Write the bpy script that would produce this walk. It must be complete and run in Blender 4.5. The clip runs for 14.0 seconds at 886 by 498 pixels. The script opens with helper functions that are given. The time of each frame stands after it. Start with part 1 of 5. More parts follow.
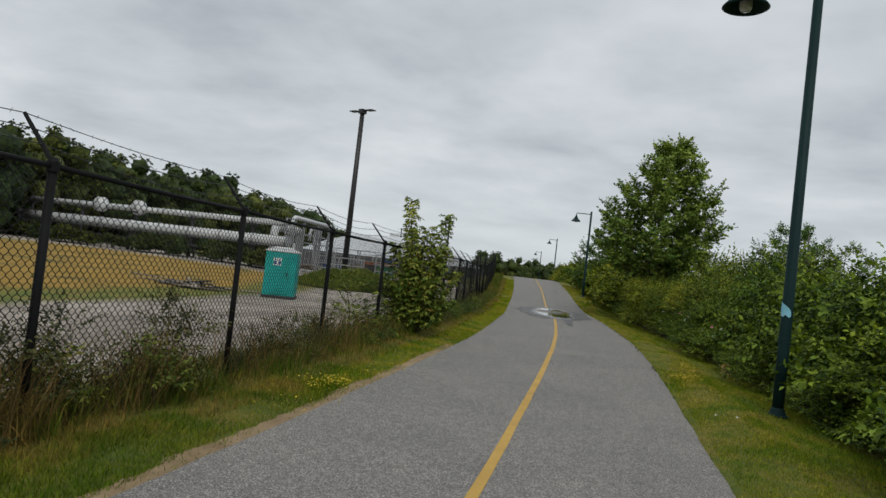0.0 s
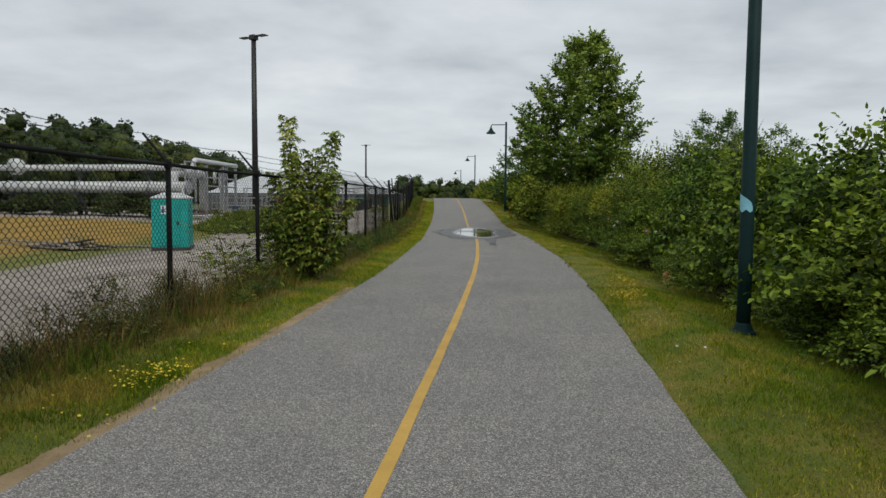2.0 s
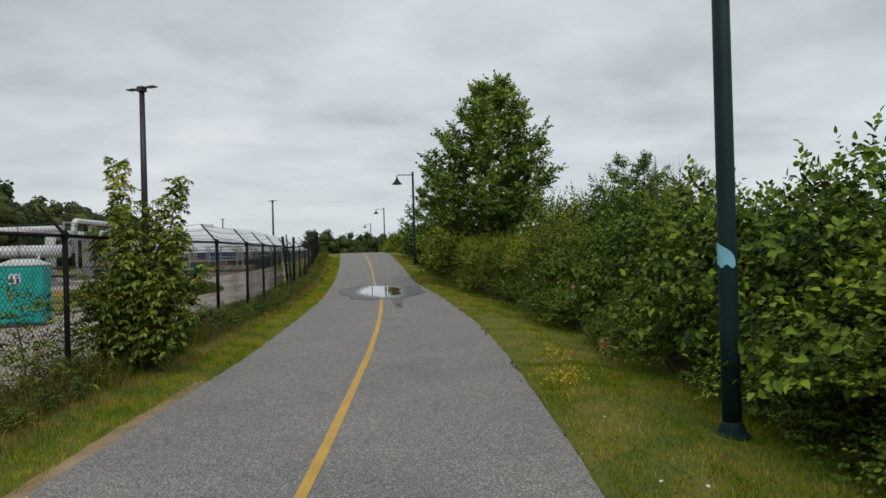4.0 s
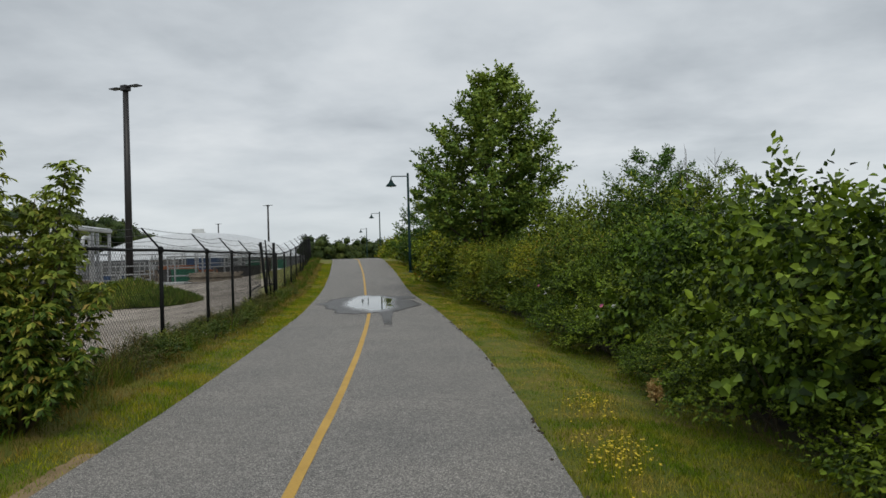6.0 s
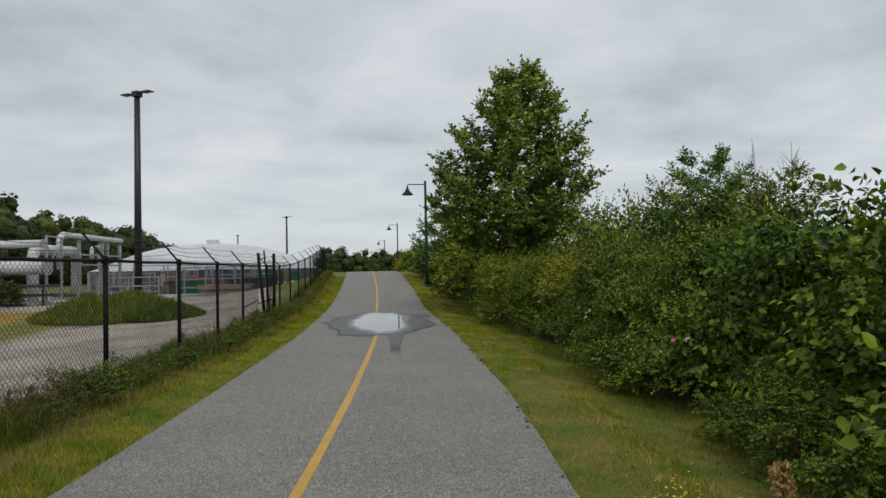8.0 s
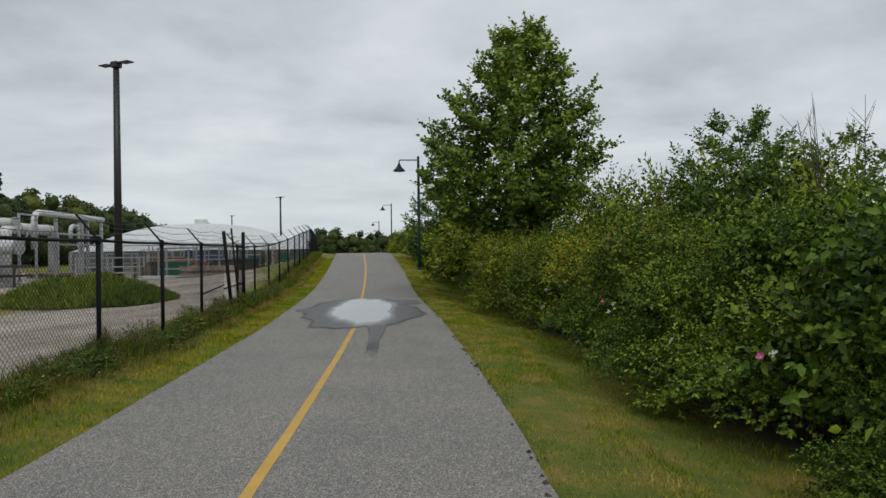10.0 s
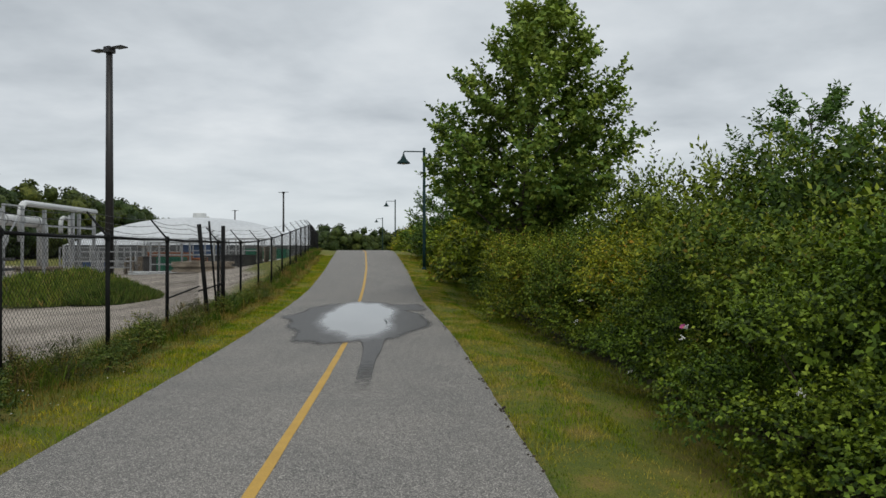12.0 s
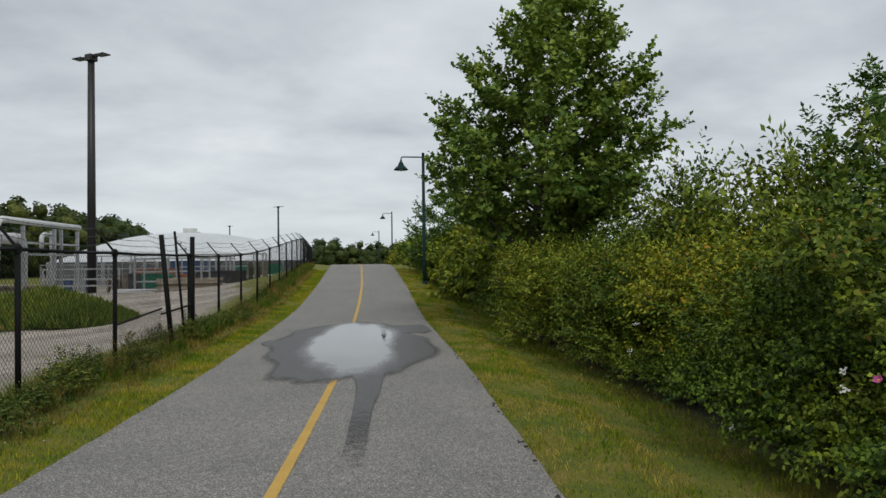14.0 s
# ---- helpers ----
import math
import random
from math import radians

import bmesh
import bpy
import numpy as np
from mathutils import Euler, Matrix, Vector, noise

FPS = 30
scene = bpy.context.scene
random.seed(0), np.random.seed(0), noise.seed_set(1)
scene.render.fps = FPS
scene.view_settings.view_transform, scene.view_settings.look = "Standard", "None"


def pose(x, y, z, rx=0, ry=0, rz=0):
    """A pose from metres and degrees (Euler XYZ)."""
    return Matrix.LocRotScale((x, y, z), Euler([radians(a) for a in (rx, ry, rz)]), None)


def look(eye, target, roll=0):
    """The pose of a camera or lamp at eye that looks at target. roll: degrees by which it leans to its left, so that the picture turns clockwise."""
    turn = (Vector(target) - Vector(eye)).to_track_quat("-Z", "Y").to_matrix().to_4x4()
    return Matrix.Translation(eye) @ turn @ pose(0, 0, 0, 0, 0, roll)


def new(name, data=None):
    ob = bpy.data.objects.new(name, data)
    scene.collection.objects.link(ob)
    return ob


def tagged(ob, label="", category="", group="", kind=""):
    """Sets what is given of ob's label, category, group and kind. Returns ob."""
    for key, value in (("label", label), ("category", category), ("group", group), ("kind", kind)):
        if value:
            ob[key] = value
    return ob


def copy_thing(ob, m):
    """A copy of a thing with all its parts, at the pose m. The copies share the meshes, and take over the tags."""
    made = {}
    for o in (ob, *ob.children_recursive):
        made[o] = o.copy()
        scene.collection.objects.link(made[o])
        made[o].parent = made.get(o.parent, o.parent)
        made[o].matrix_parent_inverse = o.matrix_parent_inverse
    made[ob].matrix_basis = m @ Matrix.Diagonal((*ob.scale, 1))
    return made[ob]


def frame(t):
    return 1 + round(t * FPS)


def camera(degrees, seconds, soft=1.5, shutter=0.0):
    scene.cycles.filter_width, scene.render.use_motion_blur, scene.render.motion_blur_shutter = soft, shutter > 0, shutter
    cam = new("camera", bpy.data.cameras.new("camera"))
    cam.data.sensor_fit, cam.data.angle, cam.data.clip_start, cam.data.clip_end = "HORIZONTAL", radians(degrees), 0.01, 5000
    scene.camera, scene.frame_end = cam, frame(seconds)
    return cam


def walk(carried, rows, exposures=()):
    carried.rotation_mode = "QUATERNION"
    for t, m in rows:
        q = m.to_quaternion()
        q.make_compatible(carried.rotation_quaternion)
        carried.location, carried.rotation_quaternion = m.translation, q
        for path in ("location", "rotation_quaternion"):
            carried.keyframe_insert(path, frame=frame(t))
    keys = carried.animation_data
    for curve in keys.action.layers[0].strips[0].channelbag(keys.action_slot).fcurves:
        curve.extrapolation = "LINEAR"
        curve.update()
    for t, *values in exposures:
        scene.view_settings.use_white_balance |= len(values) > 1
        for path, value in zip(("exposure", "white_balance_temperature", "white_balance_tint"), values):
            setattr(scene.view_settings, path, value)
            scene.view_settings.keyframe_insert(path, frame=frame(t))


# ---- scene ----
cam = camera(64.5, 14.0, 1.5)
PATH = [
    (0, (1.037, -1.113, 1.329), (0.413, 0.786, 1.386), 6.5),
    (0.5, (0.925, -0.713, 1.353), (0.285, 1.18, 1.274), 4.0),
    (1, (0.882, -0.226, 1.337), (0.448, 1.725, 1.258), 2.0),
    (1.5, (0.83, 0.531, 1.28), (0.437, 2.488, 1.152), 1.4),
    (2, (0.86, 1.154, 1.33), (0.454, 3.107, 1.188), 0.4),
    (2.5, (0.806, 1.702, 1.335), (0.412, 3.661, 1.252), 0.6),
    (3, (0.831, 2.3, 1.378), (0.595, 4.286, 1.358), -0.5),
    (5.5, (0.599, 5.595, 1.431), (0.457, 7.589, 1.443), -1.8),
    (6, (0.591, 6.172, 1.479), (0.435, 8.166, 1.497), -1.6),
    (6.5, (0.521, 6.762, 1.502), (0.303, 8.75, 1.539), -1.4),
    (7, (0.512, 7.269, 1.52), (0.324, 9.26, 1.565), -1.5),
    (7.5, (0.461, 7.938, 1.507), (0.251, 9.926, 1.568), -1.2),
    (10, (0.294, 11.005, 1.488), (0.093, 12.994, 1.493), -0.8),
    (10.5, (0.213, 11.62, 1.495), (0.004, 13.609, 1.496), -0.9),
    (11, (0.122, 12.226, 1.495), (-0.079, 14.216, 1.499), -0.5),
    (11.5, (0.07, 12.762, 1.525), (-0.148, 14.75, 1.53), 0.2),
    (12, (-0.066, 13.368, 1.526), (-0.278, 15.357, 1.525), 0.0),
    (12.5, (-0.156, 13.893, 1.52), (-0.396, 15.879, 1.533), -0.4),
    (13, (-0.281, 14.507, 1.495), (-0.512, 16.494, 1.502), -0.6),
    (13.5, (-0.382, 15.086, 1.509), (-0.626, 17.071, 1.531), -0.7),
    (14, (-0.533, 15.71, 1.496), (-0.735, 17.7, 1.533), -0.7),
]
walk(cam, [(t, look(eye, target, roll)) for t, eye, target, roll in PATH],
     [(0, -0.10, 6500, 7.5), (1, -0.08, 6500, 7.5), (2, 0.0, 6500, 7.5), (3, 0.0, 6500, 7.5), (5.5, -0.06, 6500, 7.5), (7.5, -0.07, 6500, 7.5), (10, -0.05, 6500, 7.5), (11.5, 0.0, 6500, 7.5), (14, 0.0, 6500, 7.5)])

# ---- world, sun, exposure ----
world = bpy.data.worlds.new("overcast_sky")
scene.world = world
world.use_nodes = True
SUN_EL, SUN_ROT = radians(52), radians(205)


def build_sky():
    nt = world.node_tree
    nt.nodes.clear()
    N = nt.nodes.new
    out, bg = N("ShaderNodeOutputWorld"), N("ShaderNodeBackground")
    sky = N("ShaderNodeTexSky")
    sky.sky_type, sky.sun_disc, sky.sun_elevation, sky.sun_rotation = "NISHITA", False, SUN_EL, SUN_ROT
    tc, sep = N("ShaderNodeTexCoord"), N("ShaderNodeSeparateXYZ")
    nt.links.new(tc.outputs["Generated"], sep.inputs[0])
    # flat cloud deck: direction divided by its height
    mx = N("ShaderNodeMath"); mx.operation = "MAXIMUM"; mx.inputs[1].default_value = 0.0
    ad = N("ShaderNodeMath"); ad.operation = "ADD"; ad.inputs[1].default_value = 0.16
    nt.links.new(sep.outputs[2], mx.inputs[0]); nt.links.new(mx.outputs[0], ad.inputs[0])
    comb = N("ShaderNodeCombineXYZ")
    for i in (0, 1):
        dv = N("ShaderNodeMath"); dv.operation = "DIVIDE"
        nt.links.new(sep.outputs[i], dv.inputs[0]); nt.links.new(ad.outputs[0], dv.inputs[1])
        nt.links.new(dv.outputs[0], comb.inputs[i])
    n1, n2 = N("ShaderNodeTexNoise"), N("ShaderNodeTexNoise")
    n1.inputs["Scale"].default_value, n1.inputs["Detail"].default_value, n1.inputs["Roughness"].default_value = 0.85, 5, 0.5
    n1.inputs["Distortion"].default_value = 0.35
    n2.inputs["Scale"].default_value, n2.inputs["Detail"].default_value, n2.inputs["Roughness"].default_value = 2.6, 6, 0.55
    for n in (n1, n2):
        nt.links.new(comb.outputs[0], n.inputs["Vector"])
    mix = N("ShaderNodeMix"); mix.data_type = "FLOAT"; mix.inputs["Factor"].default_value = 0.3
    nt.links.new(n1.outputs["Fac"], mix.inputs["A"]); nt.links.new(n2.outputs["Fac"], mix.inputs["B"])
    ramp = N("ShaderNodeValToRGB")
    e = ramp.color_ramp.elements
    e[0].position, e[0].color = 0.34, (0.46, 0.495, 0.54, 1)
    e[1].position, e[1].color = 0.66, (0.80, 0.825, 0.86, 1)
    m = e.new(0.5); m.color = (0.64, 0.675, 0.72, 1)
    nt.links.new(mix.outputs["Result"], ramp.inputs[0])
    # paler towards the horizon
    hz = N("ShaderNodeMapRange")
    hz.inputs["From Min"].default_value, hz.inputs["From Max"].default_value = 0.0, 0.16
    hz.inputs["To Min"].default_value, hz.inputs["To Max"].default_value = 0.75, 0.0
    nt.links.new(sep.outputs[2], hz.inputs["Value"])
    pale = N("ShaderNodeMix"); pale.data_type = "RGBA"
    pale.inputs["B"].default_value = (0.70, 0.75, 0.79, 1)
    nt.links.new(hz.outputs[0], pale.inputs["Factor"]); nt.links.new(ramp.outputs[0], pale.inputs["A"])
    dim = N("ShaderNodeMix"); dim.data_type = "RGBA"; dim.blend_type = "MULTIPLY"; dim.inputs["Factor"].default_value = 1
    dim.inputs["B"].default_value = (0.08, 0.08, 0.08, 1)
    nt.links.new(sky.outputs[0], dim.inputs["A"])
    both = N("ShaderNodeMix"); both.data_type = "RGBA"; both.inputs["Factor"].default_value = 0.94
    nt.links.new(dim.outputs["Result"], both.inputs["A"]); nt.links.new(pale.outputs["Result"], both.inputs["B"])
    nt.links.new(both.outputs["Result"], bg.inputs["Color"])
    bg.inputs["Strength"].default_value = 1.0
    nt.links.new(bg.outputs[0], out.inputs[0])


build_sky()
sun = new("sun", bpy.data.lights.new("sun", "SUN"))
sun.data.energy, sun.data.angle, sun.data.color = 1.2, radians(25), (1.0, 0.95, 0.86)
sun.rotation_euler = (radians(38), 0, radians(25))


# ---- materials ----
def material(name, rough=0.8, metal=0.0):
    m = bpy.data.materials.new(name)
    m.use_nodes = True
    b = m.node_tree.nodes["Principled BSDF"]
    b.inputs["Roughness"].default_value, b.inputs["Metallic"].default_value = rough, metal
    return m, m.node_tree, b


def node(nt, kind, **values):
    n = nt.nodes.new(kind)
    for k, v in values.items():
        n.inputs[k.replace("_", " ")].default_value = v
    return n


def ramp_of(nt, source, stops):
    r = nt.nodes.new("ShaderNodeValToRGB")
    e = r.color_ramp.elements
    while len(e) < len(stops):
        e.new(0.5)
    for el, (p, c) in zip(e, stops):
        el.position, el.color = p, (*c, 1)
    nt.links.new(source, r.inputs[0])
    return r.outputs[0]


def blend(nt, fac, a, b, how="MIX"):
    n = nt.nodes.new("ShaderNodeMix")
    n.data_type, n.blend_type = "RGBA", how
    for key, v in (("Factor", fac), ("A", a), ("B", b)):
        sock = n.inputs[key] if key == "Factor" else [s for s in n.inputs if s.name == key and s.type == "RGBA"][0]
        if isinstance(v, (int, float)):
            sock.default_value = v
        elif isinstance(v, tuple):
            sock.default_value = (*v, 1)
        else:
            nt.links.new(v, sock)
    return [s for s in n.outputs if s.type == "RGBA"][0]


def coords(nt):
    return nt.nodes.new("ShaderNodeNewGeometry").outputs["Position"]


def noisy(nt, scale, detail=4.0, rough=0.55, vec=None, distortion=0.0):
    n = node(nt, "ShaderNodeTexNoise", Scale=scale, Detail=detail, Roughness=rough, Distortion=distortion)
    nt.links.new(vec if vec is not None else coords(nt), n.inputs["Vector"])
    return n.outputs["Fac"]


def bump(nt, b, height, strength, distance):
    n = node(nt, "ShaderNodeBump", Strength=strength, Distance=distance)
    nt.links.new(height, n.inputs["Height"])
    nt.links.new(n.outputs[0], b.inputs["Normal"])


def surface(name, dark, light, scale, rough=0.8, metal=0.0, grain=60.0, relief=0.2, depth=0.004, shine=0.5):
    """A surface with stains at one scale and grain at another."""
    m, nt, b = material(name, rough, metal)
    big, fine = noisy(nt, scale), noisy(nt, grain, 3)
    b.inputs["Specular IOR Level"].default_value = shine
    base = ramp_of(nt, big, [(0.3, dark), (0.7, light)])
    tint = ramp_of(nt, fine, [(0.3, (0.8, 0.8, 0.8)), (0.7, (1.0, 1.0, 1.0))])
    nt.links.new(blend(nt, 1.0, base, tint, "MULTIPLY"), b.inputs["Base Color"])
    bump(nt, b, fine, relief, depth)
    return m


def asphalt_material():
    m, nt, b = material("asphalt", 0.85)
    p = coords(nt)
    vor = node(nt, "ShaderNodeTexVoronoi", Scale=150.0)
    nt.links.new(p, vor.inputs["Vector"])
    sep = nt.nodes.new("ShaderNodeSeparateColor")
    nt.links.new(vor.outputs["Color"], sep.inputs[0])
    stone = ramp_of(nt, sep.outputs[0], [(0.0, (0.074, 0.071, 0.068)), (0.5, (0.186, 0.177, 0.166)), (0.8, (0.295, 0.28, 0.26)), (1.0, (0.55, 0.515, 0.465))])
    wear = ramp_of(nt, noisy(nt, 0.7, 5, 0.6), [(0.3, (0.86, 0.87, 0.88)), (0.7, (1.08, 1.07, 1.06))])
    spot = ramp_of(nt, noisy(nt, 11, 3, 0.6), [(0.25, (0.82, 0.82, 0.83)), (0.6, (1.0, 1.0, 1.0))])
    nt.links.new(blend(nt, 1.0, blend(nt, 1.0, stone, wear, "MULTIPLY"), spot, "MULTIPLY"), b.inputs["Base Color"])
    bump(nt, b, vor.outputs["Distance"], 0.5, 0.006)
    return m


def leaf_material(name, dark, mid, light, odd=None, gloss=0.55, grain=0.0):
    """Leaves that differ one from another, with light coming through them."""
    m, nt, b = material(name, gloss)
    geo = nt.nodes.new("ShaderNodeNewGeometry")
    stops = [(0.0, dark), (0.5, mid), (0.91, light)]
    if odd:
        stops.append((0.978, odd))
    col = ramp_of(nt, geo.outputs["Random Per Island"], stops)
    # paler tips: shrub sprig ends painted as if lit, yellow-green tops on trees
    att = nt.nodes.new("ShaderNodeAttribute"); att.attribute_name = "pale_tips"
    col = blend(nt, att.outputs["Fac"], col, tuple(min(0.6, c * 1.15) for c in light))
    patch = ramp_of(nt, noisy(nt, 1.3, 3), [(0.3, (0.66, 0.76, 0.7)), (0.7, (1.25, 1.14, 1.0))])
    col = blend(nt, 1.0, col, patch, "MULTIPLY")
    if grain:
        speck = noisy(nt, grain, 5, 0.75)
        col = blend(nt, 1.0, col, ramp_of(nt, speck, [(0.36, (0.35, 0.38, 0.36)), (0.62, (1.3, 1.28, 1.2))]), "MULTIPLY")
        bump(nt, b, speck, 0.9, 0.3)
    # one plant is a little yellower or darker than the next
    info = nt.nodes.new("ShaderNodeObjectInfo")
    own = ramp_of(nt, info.outputs["Random"], [(0.0, (0.62, 0.74, 0.78)), (0.5, (1.0, 1.0, 1.0)), (1.0, (1.4, 1.22, 0.9))])
    col = blend(nt, 1.0, col, own, "MULTIPLY")
    nt.links.new(col, b.inputs["Base Color"])
    b.inputs["Specular IOR Level"].default_value = 0.2
    tr = nt.nodes.new("ShaderNodeBsdfTranslucent")
    nt.links.new(blend(nt, 1.0, col, (1.2, 1.25, 0.6), "MULTIPLY"), tr.inputs["Color"])
    mx = nt.nodes.new("ShaderNodeMixShader")
    mx.inputs[0].default_value = 0.10
    nt.links.new(b.outputs[0], mx.inputs[1])
    nt.links.new(tr.outputs[0], mx.inputs[2])
    nt.links.new(mx.outputs[0], nt.nodes["Material Output"].inputs["Surface"])
    return m


ASPHALT = asphalt_material()
YELLOW = surface("yellow_road_paint", (0.50, 0.30, 0.055), (0.62, 0.38, 0.075), 3.0, 0.7, grain=90, relief=0.5)
BLACK_STEEL = surface("black_coated_steel", (0.008, 0.0085, 0.009), (0.015, 0.0155, 0.016), 2.0, 0.65, 0.0, 40, 0.05, shine=0.1)
BLACK_WIRE = surface("black_coated_wire", (0.008, 0.0085, 0.009), (0.016, 0.016, 0.016), 2.0, 0.7, 0.0, 40, 0.05, shine=0.15)
BARB = surface("dull_galvanised_wire", (0.03, 0.03, 0.033), (0.06, 0.06, 0.06), 2.0, 0.5, 0.6, 40, 0.05)
BARE_SOIL = surface("dry_sandy_soil", (0.22, 0.15, 0.075), (0.38, 0.28, 0.16), 3.0, 0.95, 0.0, 45, 0.6, 0.02)
LAMP_GREEN = surface("dark_green_paint", (0.006, 0.024, 0.025), (0.012, 0.037, 0.036), 1.5, 0.55, 0.0, 30, 0.06, shine=0.13)
POLE_BROWN = surface("dark_bronze_paint", (0.014, 0.013, 0.014), (0.022, 0.020, 0.021), 1.0, 0.5, 0.0, 20, 0.05)
BARK = surface("bark", (0.05, 0.042, 0.034), (0.10, 0.085, 0.07), 4.0, 0.9, 0.0, 30, 0.8, 0.02)
TWIG = surface("twig_bark", (0.06, 0.05, 0.03), (0.11, 0.085, 0.05), 5.0, 0.9, 0.0, 40, 0.5, 0.01)

LEAF_HEDGE = leaf_material("hedge_leaves", (0.009, 0.022, 0.002), (0.050, 0.092, 0.008), (0.235, 0.315, 0.032))
LEAF_BROAD = leaf_material("broad_shrub_leaves", (0.007, 0.019, 0.002), (0.038, 0.078, 0.008), (0.185, 0.275, 0.030))
LEAF_DULL = leaf_material("dull_shrub_leaves", (0.013, 0.030, 0.005), (0.058, 0.102, 0.013), (0.19, 0.265, 0.042))
LEAF_YELLOW = leaf_material("yellowing_shrub_leaves", (0.020, 0.040, 0.004), (0.090, 0.142, 0.012), (0.29, 0.325, 0.032), (0.30, 0.17, 0.03))
LEAF_TREE = leaf_material("maple_leaves", (0.042, 0.092, 0.018), (0.105, 0.185, 0.036), (0.21, 0.295, 0.065))
LEAF_YOUNG = leaf_material("young_tree_leaves", (0.035, 0.075, 0.012), (0.085, 0.145, 0.02), (0.30, 0.34, 0.06), (0.34, 0.26, 0.07))
LEAF_WEED = leaf_material("weed_leaves", (0.028, 0.056, 0.010), (0.070, 0.115, 0.018), (0.17, 0.20, 0.045), (0.20, 0.12, 0.06))
LEAF_DRY_WEED = leaf_material("dry_weed_leaves", (0.032, 0.044, 0.013), (0.068, 0.084, 0.024), (0.14, 0.135, 0.045), (0.24, 0.14, 0.08))
LEAF_DEAD = leaf_material("dead_leaves", (0.36, 0.20, 0.08), (0.52, 0.32, 0.14), (0.64, 0.46, 0.24))
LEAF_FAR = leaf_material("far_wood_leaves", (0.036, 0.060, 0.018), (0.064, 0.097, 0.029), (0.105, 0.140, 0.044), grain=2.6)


# ---- mesh building ----
class Buf:
    """Collects faces for one mesh."""

    def __init__(self):
        self.v, self.f = [], []

    def add(self, verts, faces):
        o = len(self.v)
        self.v.extend(tuple(p) for p in verts)
        self.f.extend(tuple(i + o for i in q) for q in faces)
        return self

    def box(self, x0, y0, z0, x1, y1, z1, m=None, bev=0.0):
        bm = bmesh.new()
        bmesh.ops.create_cube(bm, size=1)
        for v in bm.verts:
            v.co = Vector(((x0 + x1) / 2 + v.co.x * (x1 - x0), (y0 + y1) / 2 + v.co.y * (y1 - y0), (z0 + z1) / 2 + v.co.z * (z1 - z0)))
        if bev:
            bmesh.ops.bevel(bm, geom=bm.edges[:], offset=bev, segments=2, affect="EDGES", profile=0.5)
        bm.verts.ensure_lookup_table()
        vs = [(m @ v.co) if m else v.co.copy() for v in bm.verts]
        self.add(vs, [[v.index for v in f.verts] for f in bm.faces])
        bm.free()
        return self

    def tube(self, pts, radii, sides=8, caps=True):
        pts = [Vector(p) for p in pts]
        if isinstance(radii, (int, float)):
            radii = [radii] * len(pts)
        rings, up = [], None
        for i, p in enumerate(pts):
            d = (pts[min(i + 1, len(pts) - 1)] - pts[max(i - 1, 0)]).normalized()
            ref = Vector((0, 0, 1)) if abs(d.z) < 0.9 else Vector((1, 0, 0))
            if up is None:
                up = d.cross(ref).normalized()
            up = (up - d * up.dot(d)).normalized()
            w = d.cross(up)
            rings.append([p + (up * math.cos(a) + w * math.sin(a)) * radii[i] for a in (2 * math.pi * k / sides for k in range(sides))])
        fs = []
        for i in range(len(pts) - 1):
            for k in range(sides):
                k2 = (k + 1) % sides
                fs.append((i * sides + k, i * sides + k2, (i + 1) * sides + k2, (i + 1) * sides + k))
        if caps:
            fs.append(tuple(range(sides))[::-1])
            fs.append(tuple((len(pts) - 1) * sides + k for k in range(sides)))
        return self.add([v for r in rings for v in r], fs)

    def lathe(self, profile, centre=(0, 0, 0), sides=16):
        """profile: (radius, z) from below to above."""
        c = Vector(centre)
        vs = [c + Vector((r * math.cos(2 * math.pi * k / sides), r * math.sin(2 * math.pi * k / sides), z)) for r, z in profile for k in range(sides)]
        fs = []
        for i in range(len(profile) - 1):
            for k in range(sides):
                k2 = (k + 1) % sides
                fs.append((i * sides + k, i * sides + k2, (i + 1) * sides + k2, (i + 1) * sides + k))
        return self.add(vs, fs)

    def make(self, name, mat, parent=None, label="", smooth=False):
        me = bpy.data.meshes.new(name)
        me.from_pydata(self.v, [], self.f)
        me.validate()
        if smooth:
            me.shade_smooth()
        me.materials.append(mat)
        ob = new(name, me)
        if parent is not None:
            ob.parent = parent
        if label:
            ob["label"] = label
        return ob


def fast_mesh(name, verts, faces, mats):
    """A mesh of equal-sided faces from arrays."""
    me = bpy.data.meshes.new(name)
    n, k = faces.shape
    me.vertices.add(len(verts))
    me.vertices.foreach_set("co", verts.astype(np.float32).ravel())
    me.loops.add(n * k)
    me.loops.foreach_set("vertex_index", faces.astype(np.int32).ravel())
    me.polygons.add(n)
    me.polygons.foreach_set("loop_start", np.arange(0, n * k, k, dtype=np.int32))
    me.update(calc_edges=True)
    for m in mats if isinstance(mats, (list, tuple)) else [mats]:
        me.materials.append(m)
    return me


def thing(name, label, category, group="", at=(0, 0, 0), turn=0.0):
    ob = new(name)
    ob.empty_display_size = 0.2
    ob.matrix_basis = pose(*at, 0, 0, turn)
    return tagged(ob, label, category, group)


def unit(a):
    return a / np.maximum(np.linalg.norm(a, axis=1, keepdims=True), 1e-9)


